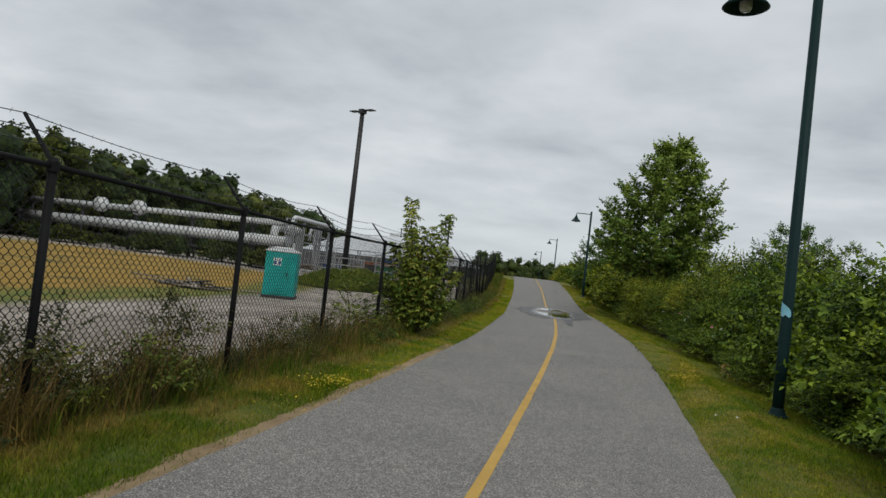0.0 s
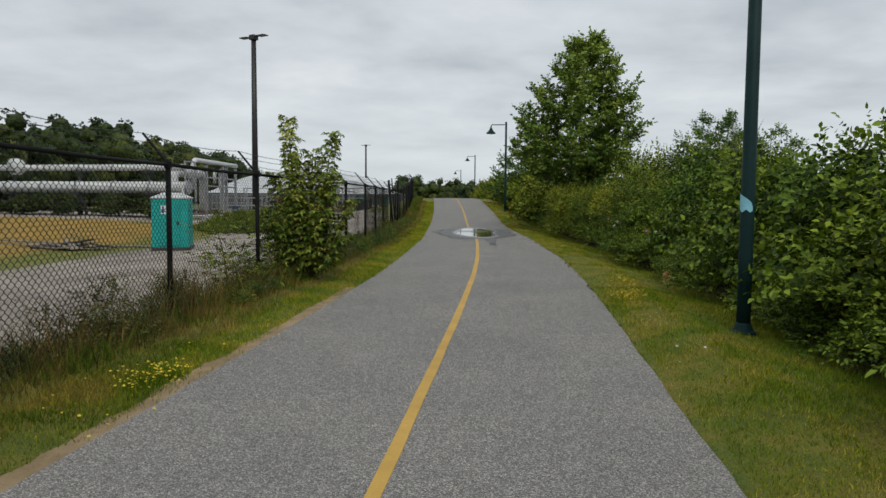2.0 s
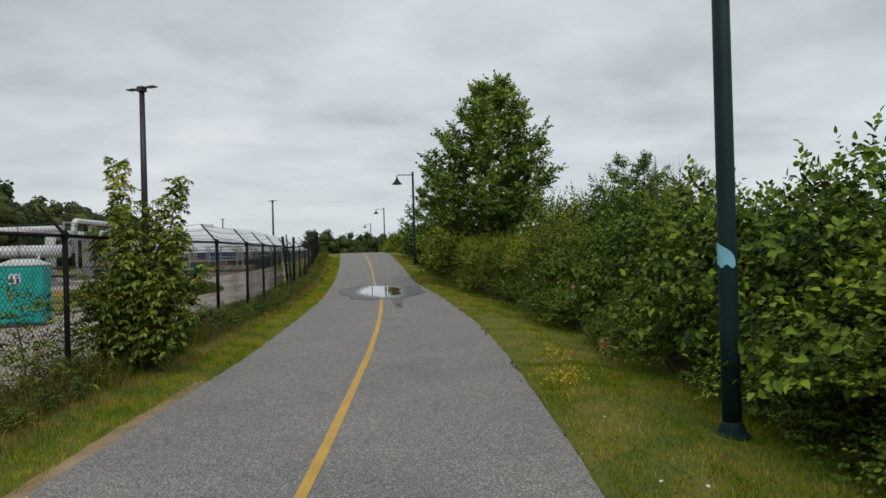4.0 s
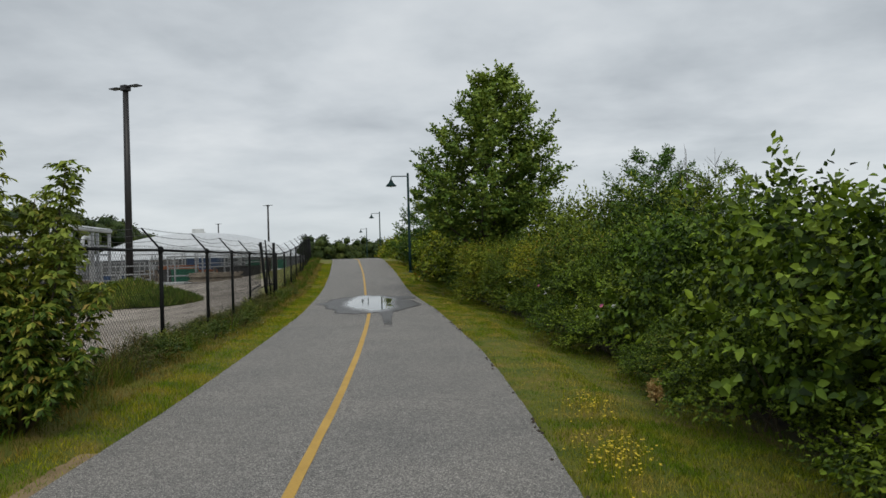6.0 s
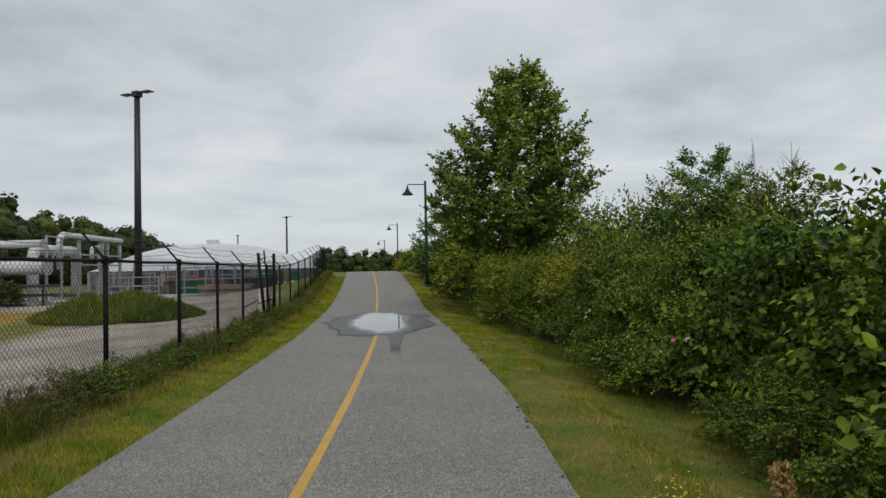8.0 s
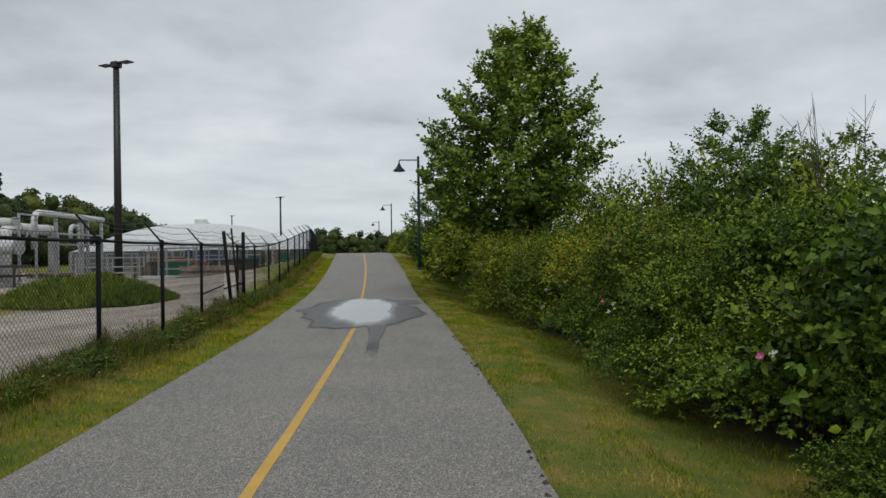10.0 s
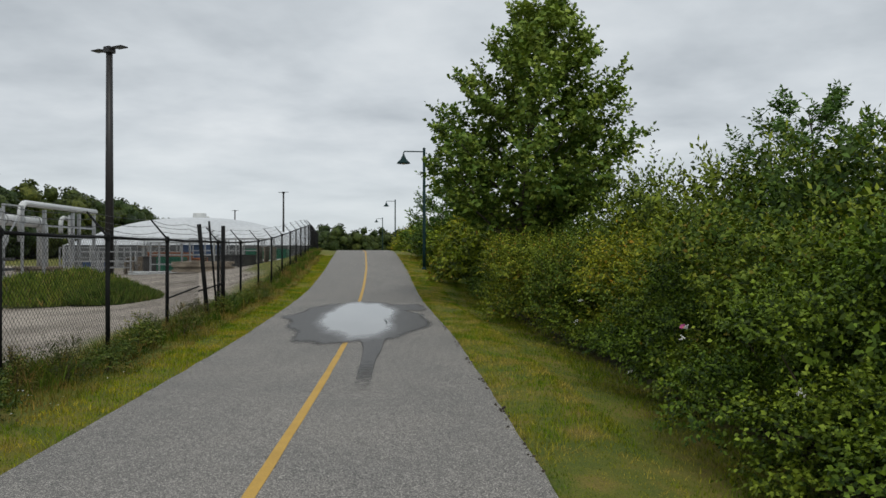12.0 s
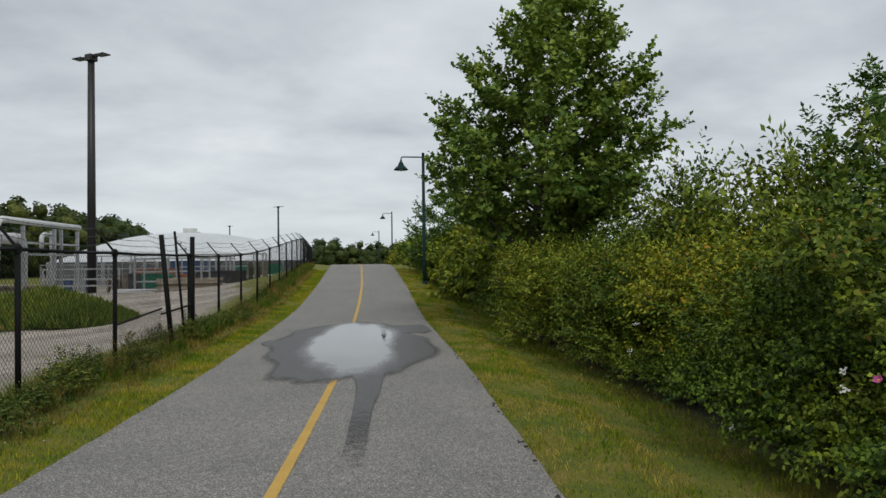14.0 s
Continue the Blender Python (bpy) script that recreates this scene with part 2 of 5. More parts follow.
def leaf_arrays(base, along, normal, length, width, droop=0.12, fold=0.12, plain=False):
    """Two-faced folded leaves with a round middle and a pointed tip."""
    n = len(base)
    along = unit(along)
    side = unit(np.cross(normal, along))
    nrm = np.cross(along, side)
    L, W = length[:, None], width[:, None]
    up = nrm * (W * fold)
    if plain:
        v = np.empty((n, 4, 3))
        v[:, 0], v[:, 2] = base, base + along * L - nrm * L * droop
        v[:, 1], v[:, 3] = base + along * L * 0.48 + side * W * 0.5 + up, base + along * L * 0.48 - side * W * 0.5 + up
        return v.reshape(-1, 3), np.arange(n * 4).reshape(n, 4)
    v = np.empty((n, 6, 3))
    v[:, 0] = base
    v[:, 1] = base + along * L * 0.32 + side * W * 0.5 + up
    v[:, 2] = base + along * L * 0.70 + side * W * 0.36 + up * 0.6 - nrm * L * droop * 0.4
    v[:, 3] = base + along * L - nrm * L * droop
    v[:, 4] = base + along * L * 0.70 - side * W * 0.36 + up * 0.6 - nrm * L * droop * 0.4
    v[:, 5] = base + along * L * 0.32 - side * W * 0.5 + up
    f = (np.arange(n) * 6)[:, None, None] + np.array([[0, 3, 2, 1], [0, 5, 4, 3]])[None]
    return v.reshape(-1, 3), f.reshape(-1, 4)


# ---- the lie of the land ----
CENTRE_Y = (-60, -12, -5, 0, 3.5, 6.5, 10, 13.7, 16.7, 20, 22, 25, 29, 33, 39, 45, 57, 80, 130)
CENTRE_X = (3.5, 0.9, 0.55, 0.2, -0.064, -0.358, -0.685, -1.08, -1.50, -2.05, -2.40, -2.93, -3.75, -4.57, -5.75, -6.98, -9.65, -15.6, -30.5)
LEVEL_Y = (-60, 0, 6, 17, 31, 34, 37, 42, 50, 57, 62, 75, 110, 200)
LEVEL_Z = (-0.4, -0.15, -0.12, 0.0, 0.0, 0.03, 0.12, 0.43, 0.95, 1.33, 1.42, 1.25, 0.6, 0.4)


def smooth_table(ys, vs):
    grid = np.arange(-60, 200.01, 0.25)
    vals = np.interp(grid, ys, vs)
    k = np.hanning(17); k /= k.sum()
    return grid, np.convolve(np.pad(vals, 8, mode="edge"), k, "valid")


GRID_Y, GRID_X = smooth_table(CENTRE_Y, CENTRE_X)
_, GRID_Z = smooth_table(LEVEL_Y, LEVEL_Z)
GRID_SLOPE = np.gradient(GRID_X, GRID_Y)


def centre_x(y):
    return np.interp(y, GRID_Y, GRID_X)


def level(y):
    return np.interp(y, GRID_Y, GRID_Z)


def offset(x, y):
    """Distance to the right of the path's middle line."""
    s = np.interp(y, GRID_Y, GRID_SLOPE)
    return (x - centre_x(y)) / np.sqrt(1 + s * s)


def beside(y, d):
    """The place d metres to the right of the middle line, level with y on it."""
    s = float(np.interp(y, GRID_Y, GRID_SLOPE))
    n = 1 / math.sqrt(1 + s * s)
    return float(centre_x(y)) + d * n, y - d * s * n


HALF = 1.83
D_TAB = (-400, -90, -45, -36, -30, -24, -19, -15, -11, -6, -4.2, -3.4, -2.9, -2.3, -1.95, -1.7, 1.7, 1.95, 2.6, 3.5, 4.5, 8, 30, 400)
H_TAB = (5, 0.5, -0.2, -0.22, -0.28, -0.4, -0.6, -0.72, -0.70, -0.45, -0.18, -0.02, 0.02, -0.02, -0.04, -0.05, -0.05, -0.035, -0.07, -0.23, -0.33, -0.4, -0.6, -1)
FOLLOW_D, FOLLOW_V = (-60, -20, -8, -4, 12, 40), (0.0, 0.15, 0.6, 1, 1, 0.2)


def ground_z(x, y):
    d = offset(x, y)
    swell = 0.11 * np.interp(d, (1.9, 2.6, 6), (0, 1, 1)) * np.exp(-((y - 8.5) / 4.5) ** 2)
    rough = np.array([noise.noise((a * 0.35, b * 0.35, 0)) for a, b in zip(np.ravel(x), np.ravel(y))]).reshape(np.shape(x))
    rough *= 0.06 * np.interp(np.abs(d), (1.95, 2.7, 60, 70), (0, 1, 1, 0))
    return np.interp(d, D_TAB, H_TAB) + level(y) * np.interp(d, FOLLOW_D, FOLLOW_V) + swell + rough


def gz(x, y):
    return float(ground_z(np.array([x]), np.array([y]))[0])


def ground_material():
    m, nt, b = material("ground", 0.95)
    att = nt.nodes.new("ShaderNodeAttribute"); att.attribute_name = "zone"
    sep = nt.nodes.new("ShaderNodeSeparateColor")
    nt.links.new(att.outputs["Color"], sep.inputs[0])
    mid, fine = noisy(nt, 1.6, 5, 0.6), noisy(nt, 70, 5, 0.75)
    turf = ramp_of(nt, mid, [(0.36, (0.10, 0.145, 0.011)), (0.5, (0.17, 0.185, 0.016)), (0.64, (0.27, 0.21, 0.045))])
    soil = ramp_of(nt, fine, [(0.32, (0.35, 0.33, 0.28)), (0.68, (1.15, 1.15, 1.05))])
    turf = blend(nt, 1.0, turf, soil, "MULTIPLY")
    vor = node(nt, "ShaderNodeTexVoronoi", Scale=26.0)
    nt.links.new(coords(nt), vor.inputs["Vector"])
    vs = nt.nodes.new("ShaderNodeSeparateColor")
    nt.links.new(vor.outputs["Color"], vs.inputs[0])
    grav = ramp_of(nt, vs.outputs[0], [(0.0, (0.22, 0.195, 0.168)), (0.6, (0.40, 0.355, 0.313)), (1.0, (0.56, 0.505, 0.445))])
    grav = blend(nt, 1.0, grav, ramp_of(nt, noisy(nt, 0.35, 4, 0.6), [(0.34, (0.55, 0.53, 0.50)), (0.6, (1.0, 0.98, 0.95))]), "MULTIPLY")
    straw = ramp_of(nt, noisy(nt, 0.5, 6, 0.7), [(0.36, (0.13, 0.13, 0.022)), (0.46, (0.35, 0.215, 0.028)), (0.7, (0.47, 0.285, 0.042))])
    straw = blend(nt, 1.0, straw, soil, "MULTIPLY")
    col = blend(nt, sep.outputs[0], turf, grav)
    col = blend(nt, sep.outputs[1], col, straw)
    # near-black brown that paints the hedge's shade on the ground
    hedge_shade = ramp_of(nt, fine, [(0.3, (0.018, 0.013, 0.008)), (0.7, (0.060, 0.042, 0.026))])
    col = blend(nt, sep.outputs[2], col, hedge_shade)
    nt.links.new(col, b.inputs["Base Color"])
    bump(nt, b, fine, 0.6, 0.03)
    return m


GROUND = ground_material()


def edge_steps(lo, hi, fine_lo, fine_hi, step):
    far = [fine_lo - step * 1.35 ** k for k in range(1, 40)]
    a = sorted([v for v in far if v > lo] + [lo])
    far = [fine_hi + step * 1.35 ** k for k in range(1, 40)]
    return np.array(a + list(np.arange(fine_lo, fine_hi + 1e-6, step)) + [v for v in far if v < hi] + [hi])


def build_ground():
    xs = np.unique(np.concatenate([edge_steps(-1500, 1500, -26, 12, 0.28)]))
    ys = edge_steps(-600, 2500, -8, 64, 0.6)
    X, Y = np.meshgrid(xs, ys)
    d = offset(X, Y)
    Z = ground_z(X, Y)
    nx = len(xs)
    i = np.arange((len(ys) - 1) * (nx - 1))
    r, c = i // (nx - 1), i % (nx - 1)
    a = r * nx + c
    me = fast_mesh("ground", np.stack([X, Y, Z], -1).reshape(-1, 3), np.stack([a, a + 1, a + nx + 1, a + nx], 1), GROUND)
    me.shade_smooth()
    # zones: gravel yard, dry field
    wob = np.array([noise.noise((x * 0.12, y * 0.12, 4)) for x, y in zip(X.ravel(), Y.ravel())]).reshape(X.shape)
    dd = d + wob * 1.2
    gravel = np.clip((-4.6 - np.clip(Y - 38, 0, 40) * 0.12 - dd) / 0.8, 0, 1) * (dd > -90) * np.clip((78 - Y) / 6, 0, 1) * np.clip(np.maximum((dd + 13.4) / 0.9, (Y - 40) / 4), 0, 1)
    field = np.clip((-15.2 - dd - np.clip(Y - 28, 0, 40) * 0.05) / 1.2, 0, 1) * (dd > -42) * np.clip((47 - Y) / 3, 0, 1)
    col = np.zeros((X.size, 4), np.float32)
    hedge_shade = np.clip((d + wob * 0.25 - 4.0) / 0.45, 0, 1) * (d < 10) * (Y < 80) * (Y > -4)  # dark strip under the hedge, its shade put into the ground colour
    col[:, 0], col[:, 1], col[:, 2], col[:, 3] = gravel.ravel(), field.ravel(), hedge_shade.ravel(), 1
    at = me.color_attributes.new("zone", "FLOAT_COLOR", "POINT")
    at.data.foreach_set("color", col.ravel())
    return tagged(new("ground", me), "grassy verges, gravel yard and dry straw-coloured field", "ground", kind="structure")


def ribbon(name, mat, y0, y1, left, right, lift, thick, step=0.4, ragged=0.0, wander=0.0):
    """A strip along the path between two offsets, with sides."""
    b, ys = Buf(), np.arange(y0, y1 + 1e-6, step)
    for y in ys:
        l = left + (noise.noise((y * 1.7, 3.1, 0)) + 0.6 * noise.noise((y * 6.0, 9.1, 0))) * ragged
        r = right + (noise.noise((y * 1.7, 7.7, 0)) + 0.6 * noise.noise((y * 6.0, 1.3, 0))) * ragged
        z = float(level(y)) + lift
        sway = wander * math.exp(-((y - 14.5) / 7) ** 2)
        l, r = l + sway, r + sway
        for d, zz in ((l, z - thick), (l, z), (r, z), (r, z - thick)):
            x, yy = beside(y, d)
            b.v.append((x, yy, zz))
    for i in range(len(ys) - 1):
        o = i * 4
        for k in range(3):
            b.f.append((o + k, o + k + 1, o + k + 5, o + k + 4))
    return b.make(name, mat)


build_ground()
path = tagged(ribbon("path", ASPHALT, -14, 90, -HALF, HALF, 0.0, 0.06, 0.12, 0.014), "grey worn asphalt footpath with crumbling edges", "path", kind="structure")
tagged(ribbon("centre_line", YELLOW, -14, 88, -0.030, 0.054, 0.004, 0.003, 0.25, 0.005, -0.10), "yellow painted centre line on the asphalt", "road marking", kind="structure")
tagged(ribbon("soil_edge", BARE_SOIL, -10, 12, -2.03, -1.75, -0.028, 0.05, 0.12, 0.09), "strip of bare sandy soil along the asphalt edge", "soil", kind="structure")


# ---- plants ----
def sprig_leaves(rng, starts, dirs, length, per, leaf, width, plain=False, sag=0.12, spread=0.85, face=0.35, hang=0.12):
    """Leaves in two ranks along arching sprigs, their faces turned up and outwards."""
    n = len(starts)
    up = np.array([0, 0, 1.0])
    t = np.tile(np.linspace(0.15, 1.0, per), n)[:, None]
    d, L = np.repeat(dirs, per, 0), np.repeat(length, per)[:, None]
    base = np.repeat(starts, per, 0) + d * L * t - up * sag * L * t * t
    run = unit(d - up * 2 * sag * t)
    side = unit(np.cross(run, up + rng.normal(size=d.shape) * 0.25))
    side *= np.tile(np.where(np.arange(per) % 2 == 0, 1.0, -1.0), n)[:, None]
    ends = np.tile(np.arange(per) == per - 1, n)[:, None]
    along = unit(np.where(ends, run, side * spread + run * 0.6) + rng.normal(size=d.shape) * 0.25 - up * hang)
    nrm = unit(up * face + d * 0.75 + rng.normal(size=d.shape) * 0.42)
    size = leaf * rng.uniform(0.62, 1.15, len(base)) * np.tile(0.75 + 0.5 * np.sin(np.linspace(0.5, 2.6, per)), n) * 0.9
    return leaf_arrays(base, along, nrm, size, size * width, droop=0.16, fold=0.14, plain=plain)


def crown_points(rng, n, rx, ry, h, lump, low=0.05):
    """Points and outward directions on an uneven rounded crown that stands on the ground."""
    u = rng.uniform(low, 1, n)
    a = rng.uniform(0, 2 * np.pi, n)
    el = np.arcsin(np.clip(u, 0, 1))
    dirs = np.stack([np.cos(a) * np.cos(el), np.sin(a) * np.cos(el), np.sin(el)], 1)
    off = rng.uniform(0, 50)
    k = np.array([1 + lump * (noise.noise((x * 2.1 + off, y * 2.1, z * 2.1)) + 0.6 * noise.noise((x * 4.3, y * 4.3 + off, z * 4.3))) for x, y, z in dirs])
    pts = dirs * np.array([rx, ry, h]) * k[:, None]
    return pts, dirs


def shrub(name, seed, rx, ry, h, sprigs, per, leaf, width, mat, label, category="shrub", lump=0.45, sprig=0.35, shoots=0, stems=5, domes=15, plain=False, under=-0.25, flat=0.66):
    """A shrub of many leafy domes, lit above and dark beneath, on a few stems."""
    rng = np.random.default_rng(seed)
    top = thing(name, label, category)
    pts, dirs = crown_points(rng, domes, rx, ry, h * 0.86, lump, 0.14)
    pts *= rng.uniform(0.55, 1.03, domes)[:, None]
    which = rng.integers(0, domes, sprigs)
    big = rng.uniform(0.24, 0.44, domes) * (rx + h) * 0.5
    a, u = rng.uniform(0, 2 * np.pi, sprigs), rng.uniform(under, 1, sprigs)
    q = np.stack([np.cos(a) * np.sqrt(1 - u * u), np.sin(a) * np.sqrt(1 - u * u), u], 1)
    starts = pts[which] + q * big[which][:, None] * np.array([1, 1, flat]) * rng.uniform(0.5, 0.86, sprigs)[:, None]
    starts[:, 2] = np.maximum(starts[:, 2], 0.03)
    sd = unit((q * 0.9 + dirs[which] * 0.4) * np.array([1, 1, 0.6]) + np.array([0, 0, 0.2]) + rng.normal(size=q.shape) * np.array([0.42, 0.42, 0.22]))
    ln = sprig * rng.uniform(0.55, 1.25, sprigs)
    v, f = sprig_leaves(rng, starts, sd, ln, per, leaf, width, plain)
    # sprig ends painted lighter, so the boughs look lit against their hollows
    lit_ends = np.tile(np.linspace(0, 1, per) ** 2.2, sprigs) * np.repeat(rng.uniform(0, 1, sprigs) ** 1.5, per)
    pale_tips = np.repeat(lit_ends, 4 if plain else 6)
    for k in range(stems):
        e = Vector(pts[rng.integers(domes)] * 0.9)
        s = Vector((rng.uniform(-0.25, 0.25) * rx, rng.uniform(-0.25, 0.25) * ry, -0.15))
        Buf().tube([s, s.lerp(e, 0.5) + Vector((0, 0, 0.12 * h)), e], [0.018, 0.013, 0.005], 5).make("stem", TWIG, top)
    if shoots:
        ss = pts[np.argsort(-pts[:, 2])][:shoots]
        sdir = unit(np.array([0, 0, 1.0]) + rng.normal(size=ss.shape) * 0.3)
        v2, f2 = sprig_leaves(rng, ss, sdir, np.full(len(ss), 0.3 * h), 16, leaf * 1.05, width, plain)
        f = np.concatenate([f, f2 + len(v)]); v = np.concatenate([v, v2])
        for s, d in zip(ss, sdir):
            Buf().tube([Vector(s), Vector(s) + Vector(d) * 0.3 * h], [0.007, 0.003], 4).make("shoot", TWIG, top)
    me = fast_mesh("foliage", v, f, mat)
    full = np.zeros(len(v), np.float32); full[:len(pale_tips)] = pale_tips
    me.attributes.new("pale_tips", "FLOAT", "POINT").data.foreach_set("value", full)
    fo = new("foliage", me); fo.parent = top
    return top


def tree(name, seed, height, trunk_r, crown_base, profile, limbs, subs, per, leaf, width, mat, label, bark, category="tree", tip=(0.0, 0.0), rise=0.75, sag=-0.1):
    """Tapered trunk, limbs with side branches, and sprays of leaves on them. profile: (height share, reach)."""
    rng = np.random.default_rng(seed)
    top = thing(name, label, category)
    wood = Buf()
    n = 9
    lean = rng.normal(size=(n, 2)) * 0.012 * np.linspace(0, 1, n)[:, None] * height
    spine = [Vector((lean[i, 0] + tip[0] * (i / (n - 1)) ** 1.3, lean[i, 1] + tip[1] * (i / (n - 1)) ** 1.3, -0.2 + (height * 0.97 + 0.2) * i / (n - 1))) for i in range(n)]
    wood.tube(spine, [trunk_r * (1 - 0.93 * i / (n - 1)) for i in range(n)], 9)
    starts, dirs, lens = [], [], []
    for k in range(limbs):
        t = (k + rng.uniform(0, 1)) / limbs
        reach = float(np.interp(t, *zip(*profile))) * rng.uniform(0.78, 1.12)
        a = k * 2.4 + rng.uniform(-0.35, 0.35)
        # the limb leaves the trunk lower than the tip that it carries
        ze = crown_base + (height - crown_base) * t
        zs = max(crown_base * 0.75, ze - reach * rise)
        f = min(1.0, (zs + 0.2) / (height * 0.97 + 0.2)) * (n - 1)
        i = min(n - 2, int(f))
        p = spine[i].lerp(spine[i + 1], f - i)
        fe = min(1.0, ze / (height * 0.97)) ** 1.3
        end = Vector((tip[0] * fe + math.cos(a) * reach, tip[1] * fe + math.sin(a) * reach, ze))
        mid = p.lerp(end, 0.5) - Vector((0, 0, 0.05 * reach))
        r0 = max(0.008, trunk_r * 0.34 * (1 - 0.7 * t))
        wood.tube([p, mid, end], [r0, r0 * 0.6, r0 * 0.2], 5)
        m = max(5, int(subs * (0.3 + 0.9 * reach / max(r for _, r in profile))))
        for j in range(m):
            s = 0.22 + 0.78 * (j + rng.uniform(0, 1)) / m
            q = np.array(p.lerp(mid, s * 2) if s < 0.5 else mid.lerp(end, s * 2 - 1))
            turn = a + (1 if j % 2 else -1) * rng.uniform(0.4, 1.15) * (1.15 - s * 0.7)
            sub = reach * rng.uniform(0.13, 0.28) * (1.25 - 0.6 * s) + leaf
            way = np.array([math.cos(turn), math.sin(turn), rng.uniform(0.1, 0.95)])
            for g in range(6):
                starts.append(q + way * sub * (0.3 + 0.7 * g / 6) + rng.normal(size=3) * leaf * 0.35)
                dirs.append(way + np.array([0, 0, 0.25]) + rng.normal(size=3) * 0.7)
                lens.append(leaf * rng.uniform(1.6, 3.2))
    starts, dirs, lens = np.array(starts), unit(np.array(dirs)), np.array(lens)
    v, f = sprig_leaves(rng, starts, dirs, lens, per, leaf, width, True, sag)
    wood.make("trunk", bark, top, smooth=True)
    me = fast_mesh("crown", v, f, mat)
    # leaf colour runs paler towards the top of the crown
    pale_tips = np.repeat(np.clip((starts[:, 2] / height - 0.45) / 0.5, 0, 1) ** 1.5 * rng.uniform(0, 0.8, len(starts)), per * 4).astype(np.float32)
    me.attributes.new("pale_tips", "FLOAT", "POINT").data.foreach_set("value", pale_tips)
    fo = new("crown", me); fo.parent = top
    return top


def put(ob, x, y, z=None, turn=0.0, size=1.0, tall=1.0):
    m = pose(x, y, gz(x, y) if z is None else z, 0, 0, turn) @ Matrix.Diagonal((size, size, size * tall, 1))
    ob.matrix_basis = m
    return ob


def put_copy(ob, x, y, turn=0.0, size=1.0, tall=1.0, z=None):
    c = copy_thing(ob, Matrix.Identity(4))
    return put(c, x, y, z, turn, size, tall)


# ---- hedge on the seaward side ----
HEDGE_KINDS = [
    shrub("shrub", 11, 0.95, 0.95, 1.75, 1200, 9, 0.068, 0.6, LEAF_BROAD, "dense green shrub with broad pointed leaves", lump=0.4, domes=14, under=-0.05),
    shrub("shrub", 12, 0.9, 0.95, 1.5, 1900, 9, 0.042, 0.66, LEAF_HEDGE, "dense dark green rose shrub beside the path", lump=0.5, sprig=0.24, domes=12, plain=True, under=0.0, flat=0.55),
    shrub("shrub", 13, 0.95, 0.9, 1.8, 1350, 9, 0.054, 0.42, LEAF_DULL, "grey-green willow-like shrub with narrow leaves", domes=14, plain=True, under=-0.15, flat=0.7),
    shrub("shrub", 14, 0.85, 0.95, 1.5, 1500, 9, 0.052, 0.54, LEAF_YELLOW, "yellowing green shrub with turning leaves", domes=12, plain=True, under=0.0, flat=0.55),
    shrub("shrub", 15, 0.9, 0.95, 1.6, 1400, 9, 0.052, 0.56, LEAF_HEDGE, "leafy mid-green shrub with drooping boughs", lump=0.6, domes=12, plain=True, under=0.0, flat=0.55),
    shrub("shrub", 16, 0.9, 0.95, 1.6, 320, 7, 0.15, 0.6, LEAF_HEDGE, "mid-green shrub of the hedge far along the path", stems=2, plain=True),
    shrub("shrub", 17, 0.95, 0.95, 1.7, 320, 7, 0.15, 0.55, LEAF_YELLOW, "yellow-green shrub of the hedge far along the path", stems=2, plain=True),
    shrub("shrub", 18, 0.95, 0.95, 1.75, 1450, 8, 0.068, 0.52, LEAF_DULL, "tall grey-green shrub at the back of the hedge", stems=3, domes=16, plain=True, under=-0.3, flat=0.8),
]
for h in HEDGE_KINDS:
    h["group"] = "shrubs of the hedge"


def plant_hedge():
    rng = random.Random(5)
    first = [True] * 8
    def one(k, y, d, size, tall=1.0):
        if y > 36:
            k = 5 + k % 2
        x, yy = beside(y, d)
        turn = rng.uniform(0, 360)
        if first[k]:
            first[k] = False
            put(HEDGE_KINDS[k], x, yy, None, turn, size, tall)
        else:
            put_copy(HEDGE_KINDS[k], x, yy, turn, size, tall)
    # low front row
    y = 0.5
    while y < 76:
        if y < 12.5:
            k = rng.choice((0, 0, 4))
        elif y < 21:
            k = rng.choice((1, 1, 1, 3))
        elif y < 27:
            k = rng.choice((1, 4, 4, 3, 2))
        else:
            k = rng.choice((3, 3, 4, 3))
        grow = 1.0 if y < 15.6 else 1.22 if y < 26 else 1.45
        one(k, y, (4.25 if y < 15.6 else 4.4 if y < 38 else 4.15) + rng.uniform(-0.22, 0.35), rng.uniform(0.56, 0.86) * grow, rng.uniform(0.8, 1.15) * (1.0 if y < 15.6 else 1.28))
        y += rng.uniform(0.95, 1.5)
    # tall back row
    y = 1.0
    while y < 60:
        k = 0 if y < 17 else 4 if y < 19.5 else rng.choice((2, 4, 3, 3, 3))
        grow = 1.27 if y < 18.5 else 1.12
        one(k, y, (5.35 if y < 16 else 5.2) + rng.uniform(-0.2, 0.45), rng.uniform(0.98, 1.12) * grow, rng.uniform(1.1, 1.24) * (1.19 if 11.5 < y < 19.5 else 1.06 if y < 11.5 else 1.1))
        y += rng.uniform(1.2, 1.6)
    # taller growth behind it
    y = 17.5
    while y < 62:
        tall = 1.15 if 20 < y < 24.5 else 1.28 if 24.5 <= y < 30 else 0.94 if 30 <= y < 36 else 0.8
        one(7, y, 6.9 + rng.uniform(-0.3, 0.5), rng.uniform(1.35, 1.55), rng.uniform(1.15, 1.4) * tall)
        y += rng.uniform(1.7, 2.3)


plant_hedge()

